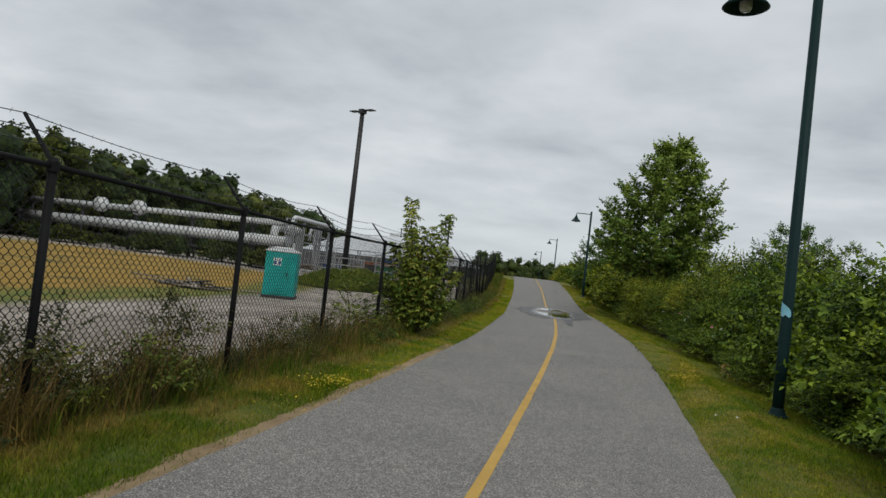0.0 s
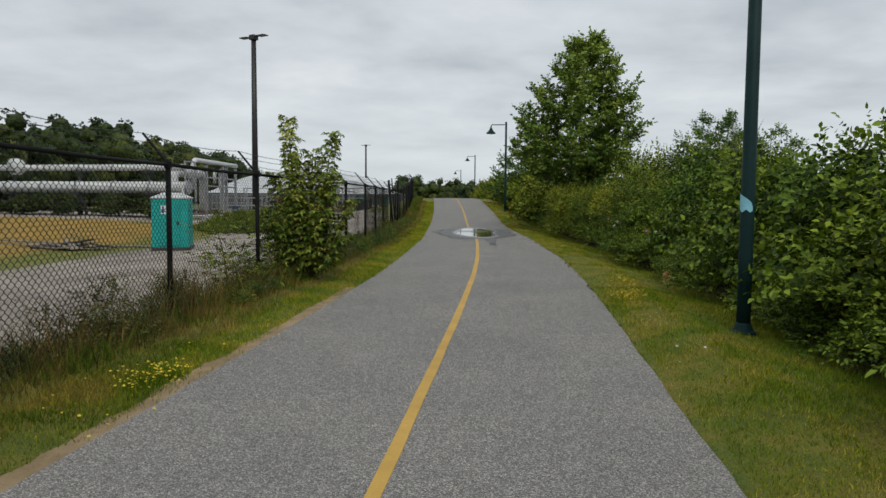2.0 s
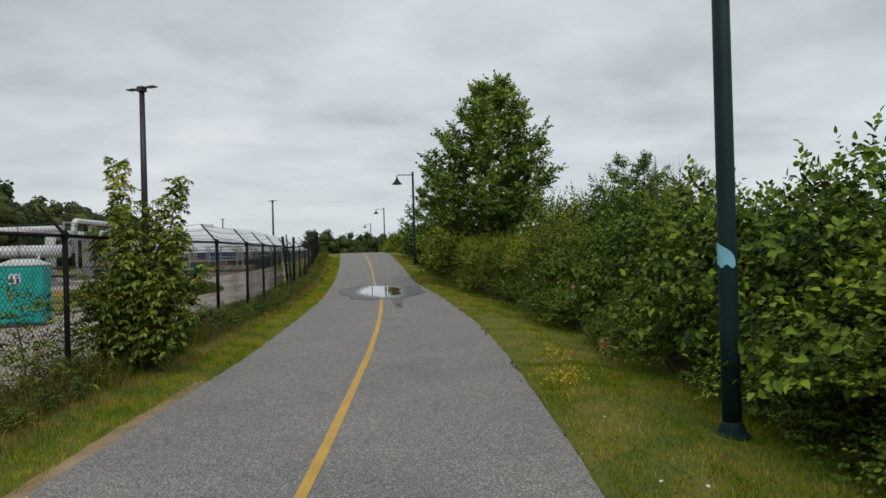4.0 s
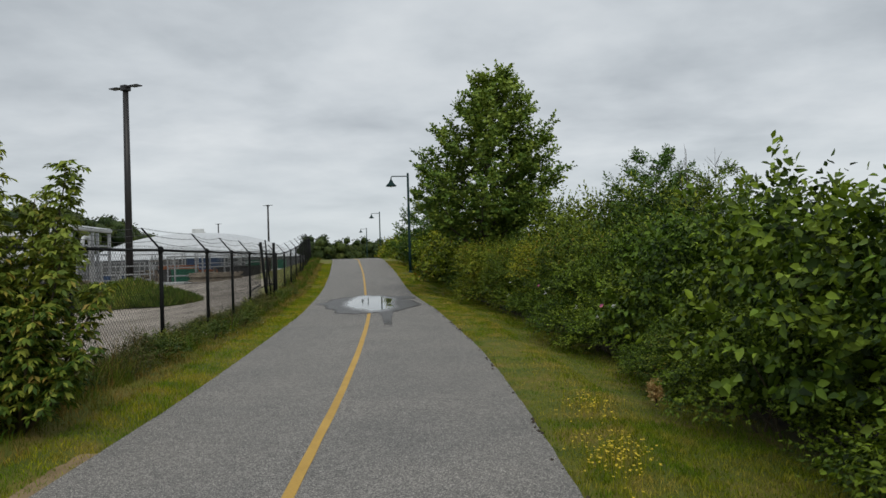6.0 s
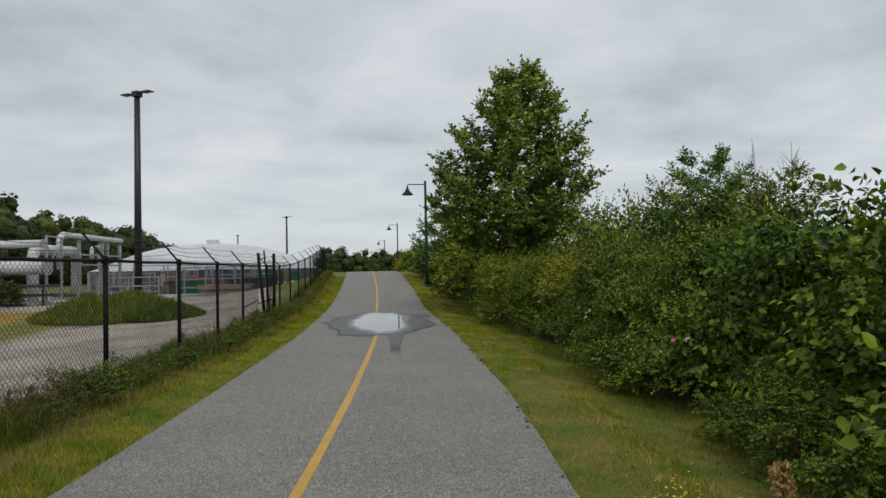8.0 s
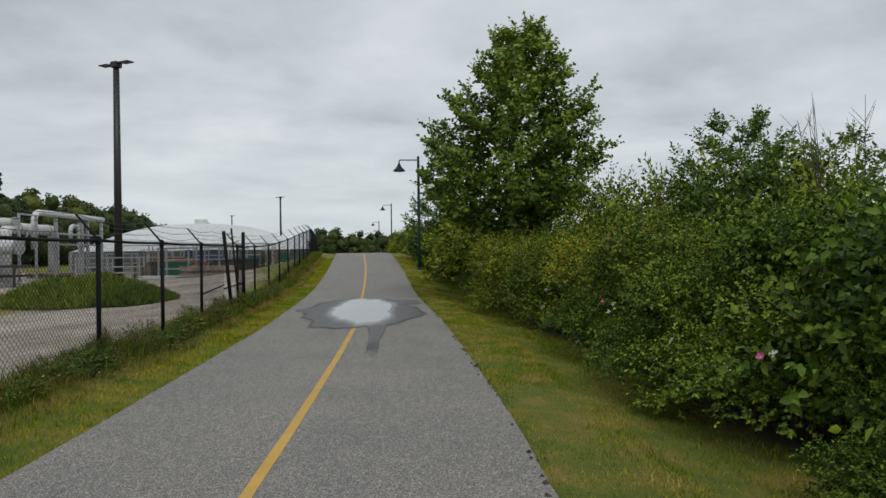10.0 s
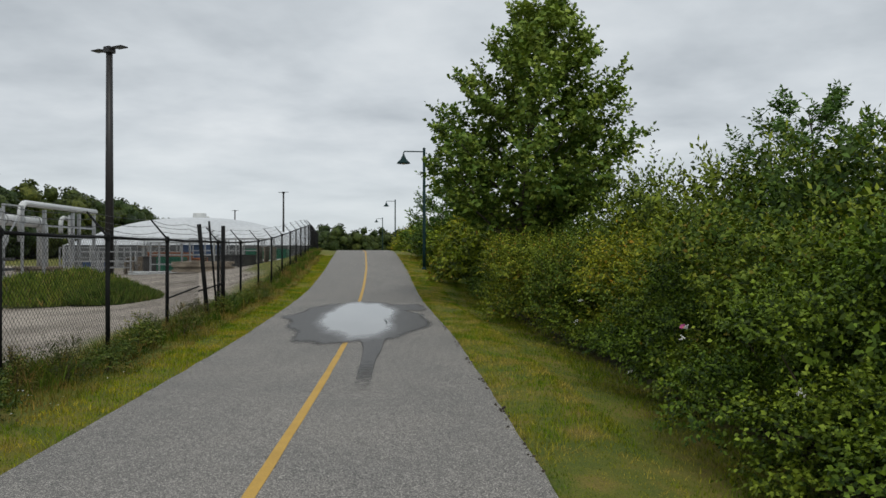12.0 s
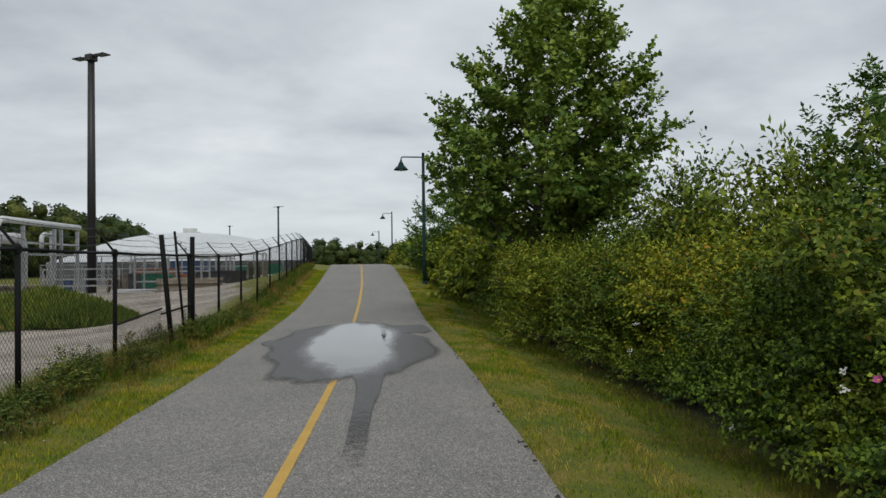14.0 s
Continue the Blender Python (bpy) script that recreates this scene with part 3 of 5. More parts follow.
BROAD = ((0.0, 1.7), (0.1, 2.55), (0.25, 2.6), (0.45, 2.3), (0.62, 1.75), (0.78, 1.25), (0.9, 0.8), (1.0, 0.25))
ROUND = ((0.0, 0.75), (0.25, 1.25), (0.6, 1.3), (0.85, 0.9), (1.0, 0.3))
put(tree("tree", 21, 8.72, 0.17, 2.7, BROAD, 72, 11, 8, 0.155, 0.8, LEAF_TREE, "tall broad-leaved maple tree with dark green crown", BARK, tip=(0.7, -0.58)), -0.2, 33.4, None, 40)
put(tree("tree", 22, 4.5, 0.09, 1.2, ROUND, 40, 8, 8, 0.11, 0.5, LEAF_TREE, "small wild tree rising out of the hedge", BARK, rise=0.9), 5.0, 26.3, None, 10)
put(tree("tree", 24, 3.9, 0.07, 1.1, ROUND, 26, 5, 8, 0.11, 0.45, LEAF_DULL, "slender wild tree among the hedge shrubs", BARK, rise=0.9), 6.4, 25.0, None, 90)
put(tree("tree", 25, 3.9, 0.08, 0.5, tuple((t, r * 1.25) for t, r in ROUND), 34, 5, 8, 0.16, 0.6, LEAF_TREE, "low dark bushy tree behind a lamp post", BARK), -4.1, 51.0, None, 30)


def sapling(x, y):
    """A bushy young tree of several leaders with drooping compound leaves."""
    rng = np.random.default_rng(23)
    top = thing("tree", "young yellow-green tree with drooping leaves beside the fence", "tree", at=(x, y, gz(x, y)))
    vs, fs, ys, count = [], [], [], 0
    leaders = ((-0.32, 0.05, 2.74), (0.5, 0.05, 2.46), (0.08, 0.2, 2.2), (-0.1, -0.28, 2.1), (0.6, -0.15, 1.8), (-0.55, -0.05, 1.8), (0.3, 0.35, 1.6), (-0.35, 0.38, 1.5), (-0.62, -0.3, 1.05), (-0.2, -0.55, 1.0), (0.5, -0.45, 1.2), (0.8, 0.1, 1.35), (-0.75, 0.1, 1.2), (0.0, -0.3, 1.5), (-0.5, -0.6, 0.7), (0.85, -0.2, 0.8))
    for lx, ly, h in leaders:
        pts = [Vector((lx * q ** 0.75 * (0.85 + 0.15 * q), ly * q ** 0.75, h * q - 0.05)) for q in (0, 0.25, 0.5, 0.75, 1.0)]
        Buf().tube(pts, [0.026, 0.02, 0.014, 0.009, 0.004], 6).make("stem", TWIG, top, smooth=True)
        m = int(44 * h)
        for j in range(m):
            s = 0.2 + 0.8 * (j + rng.uniform(0, 1)) / m
            i = min(3, int(s * 4))
            p = np.array(pts[i].lerp(pts[i + 1], s * 4 - i))
            a = j * 2.4 + rng.uniform(-0.5, 0.5)
            long = rng.uniform(0.18, 0.40) * (1.2 - 0.55 * s)
            d = unit(np.array([[math.cos(a), math.sin(a), 0.55 + 0.5 * s]]))
            v, f = sprig_leaves(rng, p[None], d, np.array([long]), 13, 0.092, 0.42, True, 0.48, 0.7, 0.5, 0.34)
            vs.append(v); fs.append(f + count); count += len(v)
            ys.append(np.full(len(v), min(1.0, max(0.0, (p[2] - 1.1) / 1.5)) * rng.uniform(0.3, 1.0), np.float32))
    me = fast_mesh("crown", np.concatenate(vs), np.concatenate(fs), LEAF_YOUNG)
    me.attributes.new("pale_tips", "FLOAT", "POINT").data.foreach_set("value", np.concatenate(ys))
    fo = new("crown", me); fo.parent = top
    return top


sapling(-3.85, 12.3)
put(shrub("shrub", 26, 0.6, 0.7, 1.45, 190, 9, 0.075, 0.38, LEAF_DULL, "thin grey-green shrub growing through the fence", sprig=0.3, stems=7, plain=True), -4.65, 11.3, None, 30)


def bare_bush(x, y, h, seed):
    """Dead forked twigs without leaves."""
    rng = random.Random(seed)
    t = thing("bare_bush", "leafless dead bush with thin grey twigs", "bush", at=(x, y, gz(x, y)))
    for k in range(9):
        a = rng.uniform(0, 6.28)
        s = Vector((0.1 * math.cos(a), 0.1 * math.sin(a), -0.1))
        e = Vector((rng.uniform(0.2, 0.8) * math.cos(a), rng.uniform(0.2, 0.8) * math.sin(a), h * rng.uniform(0.75, 1.0)))
        m = s.lerp(e, 0.55) + Vector((rng.uniform(-0.15, 0.15), rng.uniform(-0.15, 0.15), 0))
        b = Buf().tube([s, m, e], [0.016, 0.009, 0.003], 5)
        for _ in range(6):
            p = m.lerp(e, rng.uniform(0, 0.9))
            b.tube([p, p + Vector((rng.uniform(-0.25, 0.25), rng.uniform(-0.25, 0.25), rng.uniform(0.15, 0.4)))], [0.005, 0.002], 4)
        b.make("branch", BARK, t)
    return t


bare_bush(5.0, 21.8, 4.2, 4)


def arching_shoots(x, y, h, seed):
    """Long leafy stems that rise above the hedge and bend over."""
    rng = np.random.default_rng(seed)
    t = thing("tall_shoots", "long arching leafy shoots above the hedge", "shoots", at=(x, y, gz(x, y)))
    vs, fs, n = [], [], 0
    for k in range(6):
        a = rng.uniform(0, 2 * np.pi)
        out = rng.uniform(0.15, 0.55)
        hh = h * rng.uniform(0.82, 1.0)
        p = [Vector((out * q * q * math.cos(a) + 0.08 * k, out * q * q * math.sin(a), hh * (1.25 * q - 0.25 * q ** 3))) for q in (0, 0.25, 0.5, 0.75, 0.9, 1.0)]
        Buf().tube(p, [0.014, 0.012, 0.010, 0.007, 0.005, 0.003], 5).make("stem", TWIG, t)
        for i in range(2, 5):
            s, e = np.array(p[i]), np.array(p[i + 1])
            L = np.linalg.norm(e - s)
            v, f = sprig_leaves(rng, s[None], unit((e - s)[None]), np.array([L]), 14, 0.08, 0.55)
            vs.append(v); fs.append(f + n); n += len(v)
    fo = new("foliage", fast_mesh("foliage", np.concatenate(vs), np.concatenate(fs), LEAF_BROAD)); fo.parent = t
    return t


arching_shoots(4.3, 9.9, 2.6, 1)
arching_shoots(4.1, 11.2, 2.4, 2)

# ---- lamps along the path ----
def street_lamp(x, y, height, label):
    z = gz(x, y)
    top = thing("street_lamp", label, "street lamp", "lamps along the path", (x, y, z), 13)
    Buf().tube([(0, 0, 0), (0, 0, 0.9), (0, 0, height)], [0.075, 0.075, 0.062], 16).make("pole", LAMP_GREEN, top, smooth=True)
    Buf().lathe([(0.0, 0.0), (0.14, 0.0), (0.14, 0.03), (0.11, 0.05), (0.085, 0.12), (0.07, 0.14)], (0, 0, -0.01), 20).make("base", LAMP_GREEN, top)
    Buf().lathe([(0.062, 0), (0.07, 0.02), (0.05, 0.06), (0.0, 0.08)], (0, 0, height), 16).make("finial", LAMP_GREEN, top)
    arm = Buf().tube([(0.0, 0, height - 0.12), (-0.55, 0, height - 0.12), (-0.90, 0, height - 0.12), (-0.94, 0, height - 0.16), (-0.95, 0, height - 0.26)], 0.028, 10)
    arm.make("arm", LAMP_GREEN, top, smooth=True)
    c = (-0.95, 0, height - 0.26)
    sh = Buf().lathe([(0.29, -0.42), (0.315, -0.405), (0.30, -0.385), (0.25, -0.33), (0.185, -0.27), (0.13, -0.21), (0.10, -0.14), (0.085, -0.10), (0.05, -0.06), (0.045, 0.0), (0.0, 0.01)], c, 28)
    sh.lathe([(0.0, -0.2), (0.09, -0.22), (0.2, -0.31), (0.29, -0.42)], c, 28)
    shade = sh.make("shade", LAMP_GREEN, top, "dark green bell-shaped metal shade", True)
    Buf().box(-0.04, 0.072, height - 0.16, 0.04, 0.088, height - 0.08, None, 0.004).make("arm_bracket", LAMP_GREEN, top)
    Buf().lathe([(0.0, -0.47), (0.06, -0.46), (0.085, -0.42), (0.085, -0.3)], c, 16).make("lens", LENS, shade, "clear glass lamp lens", True)
    return top


LENS = surface("dull_lamp_glass", (0.45, 0.46, 0.46), (0.6, 0.6, 0.58), 4, 0.2, 0.0, 20, 0.02)
lamp_a = street_lamp(2.56, 9.40, 6.2, "dark green lamp post with bell shade and taped pole")
street_lamp(-4.36, 45.45, 5.55, "dark green lamp post with bell shade by the hedge")
street_lamp(-13.2, 88, 6.1, "dark green lamp post with bell shade beyond the rise")
street_lamp(-21.0, 121, 6.1, "dark green lamp post with bell shade far away")


# ---- chain-link fence ----
POSTS = [(-1.99, -6.0), (-2.36, -3.1), (-2.73, -0.2), (-3.11, 2.66), (-3.485, 5.535), (-3.863, 8.41), (-4.207, 11.29), (-4.50, 14.18), (-4.81, 17.06), (-5.264, 19.925), (-5.852, 22.765), (-6.44, 25.60), (-6.886, 27.83)]
FENCE_TOP = 1.72


def fence_far():
    out, y = [(-6.80, 28.88)], 31.6
    while y < 90:
        out.append(beside(y - 0.8, -3.42 - 0.006 * max(0, y - 45)))
        y += 2.85
    return out


def chain_panel(a, b, z0a, z0b, za, zb, woven):
    """Chain link between two posts: zigzag wires hooked into one another, or, far off, crossing slanting wires."""
    A, B = Vector((*a, 0)), Vector((*b, 0))
    L = (B - A).length
    H = max(za - z0a, zb - z0b)
    side = np.array((B - A).normalized().cross(Vector((0, 0, 1))))
    cell = 0.078
    def at(s, h):
        f = np.clip(s / L, 0, 1)
        lo, hi = z0a + (z0b - z0a) * f, za + (zb - za) * f
        sag = 0.02 * np.sin(f * 9 + a[1]) * np.sin(h / H * 3)
        return np.stack([a[0] + (b[0] - a[0]) * f + sag, a[1] + (b[1] - a[1]) * f, lo + (hi - lo) * h / H], -1)
    if woven:
        w = cell / 2
        i, j = np.meshgrid(np.arange(int(L / w)), np.arange(int(H / w)), indexing="ij")
        i, j = i.ravel(), j.ravel()
        s0, s1 = (i + (i + j) % 2) * w, (i + (i + j + 1) % 2) * w
        # slanting legs joined by short upright twists
        P, Q = at(s0, (j + 0.16) * w), at(s1, (j + 0.84) * w)
        knot = (i + j) % 2 == 0
        K0, K1 = at(s0[knot], (j[knot] - 0.18) * w), at(s0[knot], (j[knot] + 0.18) * w)
        tw = at(np.arange(0, L, w), np.full(len(np.arange(0, L, w)), H - 0.01))
        lean = np.where(np.arange(len(tw)) % 2, 1, -1)[:, None] * side * 0.008
        P, Q = np.concatenate([P, K0, tw]), np.concatenate([Q, K1, tw + lean + np.array([0, 0, 0.035])])
        r = np.full(len(P), 0.0033 if a[1] < 8 else 0.0023)
        r[len(i):len(i) + len(K0)] *= 1.4
    else:
        P, Q = [], []
        for fam in (0, 1):
            s = np.arange(-H, L, cell)
            h0, h1 = np.maximum(0, -s), np.minimum(H, L - s)
            p, q = s + h0, s + h1
            if fam:
                p, q = L - p, L - q
            P.append(at(p, h0)); Q.append(at(q, h1))
        P, Q = np.concatenate(P), np.concatenate(Q)
        r = np.full(len(P), 0.0022 if a[1] < 26 else 0.0012)
    d = unit(Q - P)
    w = np.cross(d, side)
    v = np.empty((len(P), 2, 3, 3))
    for k in range(3):
        off = (w * math.cos(k * 2.0944) + side * math.sin(k * 2.0944)) * r[:, None]
        v[:, 0, k], v[:, 1, k] = P + off, Q + off
    f = (np.arange(len(P)) * 6)[:, None, None] + np.array([[0, 1, 4, 3], [1, 2, 5, 4], [2, 0, 3, 5]])[None]
    return fast_mesh("wire_mesh", v.reshape(-1, 3), f.reshape(-1, 4), BLACK_WIRE)


def build_fence():
    fence = thing("chain_link_fence", "black chain-link fence with barbed wire along the yard", "fence")
    pts = POSTS + fence_far()
    tops, feet = [], []
    for i, (x, y) in enumerate(pts):
        g = gz(x, y)
        feet.append(g)
        tops.append(FENCE_TOP + 0.05 * min(1, max(0, (10 - y) / 8)) + (0 if y < 31 else float(level(y)) * 1.0))
    gate = {len(POSTS) - 1, len(POSTS)}
    for i, (x, y) in enumerate(pts):
        tilt = {len(POSTS) - 1: -0.36}.get(i, 0.02 * math.sin(i * 3.1))
        r = 0.032 if i not in gate else 0.045
        extra = 0.0 if i not in gate else 0.33
        t = Vector((x, y, tops[i] + extra))
        foot = Vector((x - tilt * 0.6, y, feet[i] - 0.2))
        post = Buf().tube([foot, t], r, 10).make("post", BLACK_STEEL, fence, smooth=True)
        if i not in gate:
            arm_end = Vector((x - 0.30, y - 0.02, tops[i] + 0.33))
            Buf().tube([t - Vector((0, 0, 0.02)), arm_end], [0.018, 0.014], 6).make("barb_arm", BLACK_STEEL, post)
            Buf().lathe([(r + 0.012, -0.07), (r + 0.012, 0.0), (r * 0.6, 0.03), (0, 0.035)], t, 10).make("cap", BLACK_STEEL, post)
    for i in range(len(pts) - 1):
        a, b = pts[i], pts[i + 1]
        A, B = Vector((*a, tops[i] - 0.03)), Vector((*b, tops[i + 1] - 0.03))
        mid = A.lerp(B, 0.5) - Vector((0, 0, 0.012))
        Buf().tube([A, mid, B], 0.021, 8).make("top_rail", BLACK_STEEL, fence, smooth=True)
        new("wire_mesh", chain_panel(a, b, feet[i] + 0.02, feet[i + 1] + 0.02, tops[i] + 0.01, tops[i + 1] + 0.01, -4 < a[1] < 19)).parent = fence
        for k, f in enumerate((0.35, 0.68, 1.0)):
            ends = []
            for (x, y), tp in ((a, tops[i]), (b, tops[i + 1])):
                ends.append(Vector((x - 0.30 * f, y - 0.02, tp + 0.33 * f)))
            line = []
            for s in range(7):
                q = ends[0].lerp(ends[1], s / 6)
                q.z -= 0.05 * math.sin(math.pi * s / 6) * (1 + 0.6 * math.sin(i * 2.7 + k))
                line.append(q)
            wire = Buf().tube(line, 0.0035, 4, False)
            for s in range(1, 24):
                q = line[int(s / 4)].lerp(line[int(s / 4) + 1], (s % 4) / 4)
                d = Vector((math.sin(s * 2.2), math.cos(s * 1.7), math.sin(s * 1.1 + 1))).normalized() * 0.02
                wire.tube([q - d, q + d], 0.002, 3, False)
            wire.make("barbed_wire", BARB, fence)
    # a thin leaning stake between the two gate posts
    z = gz(-6.83, 28.5)
    Buf().tube([(-6.76, 28.5, z - 0.1), (-6.93, 28.42, FENCE_TOP + 0.42)], 0.024, 8).make("stake", BLACK_STEEL, fence, smooth=True)
    # brace rails at the gate
    for i in (len(POSTS) - 2, len(POSTS) - 1, len(POSTS)):
        a, b = pts[i], pts[i + 1]
        Buf().tube([(a[0], a[1], feet[i] + 0.62), (b[0], b[1], feet[i + 1] + 0.72)], 0.018, 8).make("brace_rail", BLACK_STEEL, fence)
    return fence


build_fence()


# ---- puddle on the path ----
def puddle_material():
    """Asphalt that is wet at the rim and drowned in the middle."""
    m, nt, b = material("wet_asphalt_and_water", 0.4)
    wet = nt.nodes.new("ShaderNodeAttribute"); wet.attribute_name = "wet"
    deep = nt.nodes.new("ShaderNodeAttribute"); deep.attribute_name = "water"
    def plus_noise(source, scale, amount):
        mul = nt.nodes.new("ShaderNodeMath"); mul.operation = "MULTIPLY_ADD"
        mul.inputs[1].default_value = amount
        nt.links.new(noisy(nt, scale, 5, 0.65), mul.inputs[0]); nt.links.new(source, mul.inputs[2])
        return mul.outputs[0]
    vor = node(nt, "ShaderNodeTexVoronoi", Scale=150.0)
    nt.links.new(coords(nt), vor.inputs["Vector"])
    sep = nt.nodes.new("ShaderNodeSeparateColor")
    nt.links.new(vor.outputs["Color"], sep.inputs[0])
    stone = ramp_of(nt, sep.outputs[0], [(0.0, (0.030, 0.030, 0.031)), (0.6, (0.062, 0.060, 0.059)), (1.0, (0.16, 0.15, 0.14))])
    water = plus_noise(deep.outputs["Fac"], 3.0, 0.30)
    nt.links.new(blend(nt, ramp_of(nt, water, [(0.1, (0, 0, 0)), (0.4, (1, 1, 1))]), stone, (0.04, 0.04, 0.038)), b.inputs["Base Color"])
    nt.links.new(ramp_of(nt, water, [(0.0, (0.44, 0.44, 0.44)), (0.18, (0.26, 0.26, 0.26)), (0.32, (0.03, 0.03, 0.03))]), b.inputs["Roughness"])
    nt.links.new(ramp_of(nt, water, [(0.0, (0.32, 0.32, 0.32)), (0.32, (0.72, 0.72, 0.72))]), b.inputs["Specular IOR Level"])
    b.inputs["IOR"].default_value = 1.33
    clear = nt.nodes.new("ShaderNodeBsdfTransparent")
    mx = nt.nodes.new("ShaderNodeMixShader")
    nt.links.new(ramp_of(nt, plus_noise(wet.outputs["Fac"], 9.0, 0.16), [(0.05, (0, 0, 0)), (0.15, (1, 1, 1))]), mx.inputs[0])
    nt.links.new(clear.outputs[0], mx.inputs[1]); nt.links.new(b.outputs[0], mx.inputs[2])
    nt.links.new(mx.outputs[0], nt.nodes["Material Output"].inputs["Surface"])
    return m


def blob(d, y, d0, y0, half_d, half_y, seed, rough):
    """1 in the middle of an uneven oval, 0 on its shore, less outside."""
    u, w = (d - d0) / half_d, (y - y0) / half_y
    r = math.hypot(u, w)
    c, s = (u / r, w / r) if r > 1e-6 else (1, 0)
    shore = 1 + rough * (noise.noise((c * 1.6 + seed, s * 1.6, 0)) + 0.5 * noise.noise((c * 4 + seed, s * 4, 2)))
    return 1 - r / shore


def build_puddle():
    ds, ys = np.arange(-1.74, 1.7401, 0.058), np.arange(20.6, 34.6, 0.1)
    wet, water, pts = np.empty((len(ys), len(ds))), np.empty((len(ys), len(ds))), []
    for i, y in enumerate(ys):
        for j, d in enumerate(ds):
            w = blob(d, y, 0.08, 28.6, 1.36, 4.5, 2.0, 0.2)
            # thin arms of damp towards both edges
            w = max(w, 0.5 * blob(d, y, 1.2, 31.0, 0.62, 1.0, 7.0, 0.3), 0.5 * blob(d, y, -1.25, 28.9, 0.42, 0.6, 3.0, 0.3))
            if y < 26:
                # the run-off: a stripe that narrows down the slope
                f = (25.4 - y) / 4.2
                half = 0.20 - 0.09 * min(1, max(0, f * 1.5))
                w = max(w, min(1 - abs(d - 0.45) / max(0.06, half), 0.22 - 0.22 * f))
            wet[i, j] = w
            water[i, j] = blob(d, y, 0.14, 29.0, 0.78, 4.0, 5.0, 0.2)
            x, yy = beside(float(y), float(d))
            pts.append((x, yy, float(level(y)) + 0.009))
    faces, n = [], len(ds)
    for i in range(len(ys) - 1):
        for j in range(n - 1):
            if wet[i:i + 2, j:j + 2].max() > -0.12:
                faces.append((i * n + j, i * n + j + 1, (i + 1) * n + j + 1, (i + 1) * n + j))
    used = sorted({k for f in faces for k in f})
    at = {k: i for i, k in enumerate(used)}
    me = fast_mesh("puddle", np.array([pts[k] for k in used]), np.array([[at[k] for k in f] for f in faces]), puddle_material())
    for name, field in (("wet", wet), ("water", water)):
        me.attributes.new(name, "FLOAT", "POINT").data.foreach_set("value", np.clip(field.ravel()[used], -0.5, 1).astype(np.float32))
    return tagged(new("puddle", me), "shallow rain puddle with dark wet asphalt round it", "puddle", kind="structure")


build_puddle()


# ---- grass and weeds ----
def grass_material(name, straw, green, lush, dry=0.58):
    m, nt, b = material(name, 0.7)
    b.inputs["Specular IOR Level"].default_value = 0.1
    geo = nt.nodes.new("ShaderNodeNewGeometry")
    pos = geo.outputs["Position"]
    c1 = ramp_of(nt, noisy(nt, 1.5, 5, 0.65, pos), [(dry - 0.18, lush), (dry - 0.08, green), (dry, straw)])
    c2 = ramp_of(nt, geo.outputs["Random Per Island"], [(0.0, (0.42, 0.45, 0.42)), (0.6, (0.98, 0.98, 0.98)), (1.0, (1.75, 1.55, 1.3))])
    col = blend(nt, 1.0, c1, c2, "MULTIPLY")
    nt.links.new(col, b.inputs["Base Color"])
    tr = nt.nodes.new("ShaderNodeBsdfTranslucent")
    nt.links.new(col, tr.inputs["Color"])
    mx = nt.nodes.new("ShaderNodeMixShader"); mx.inputs[0].default_value = 0.3
    nt.links.new(b.outputs[0], mx.inputs[1]); nt.links.new(tr.outputs[0], mx.inputs[2])
    nt.links.new(mx.outputs[0], nt.nodes["Material Output"].inputs["Surface"])
    return m


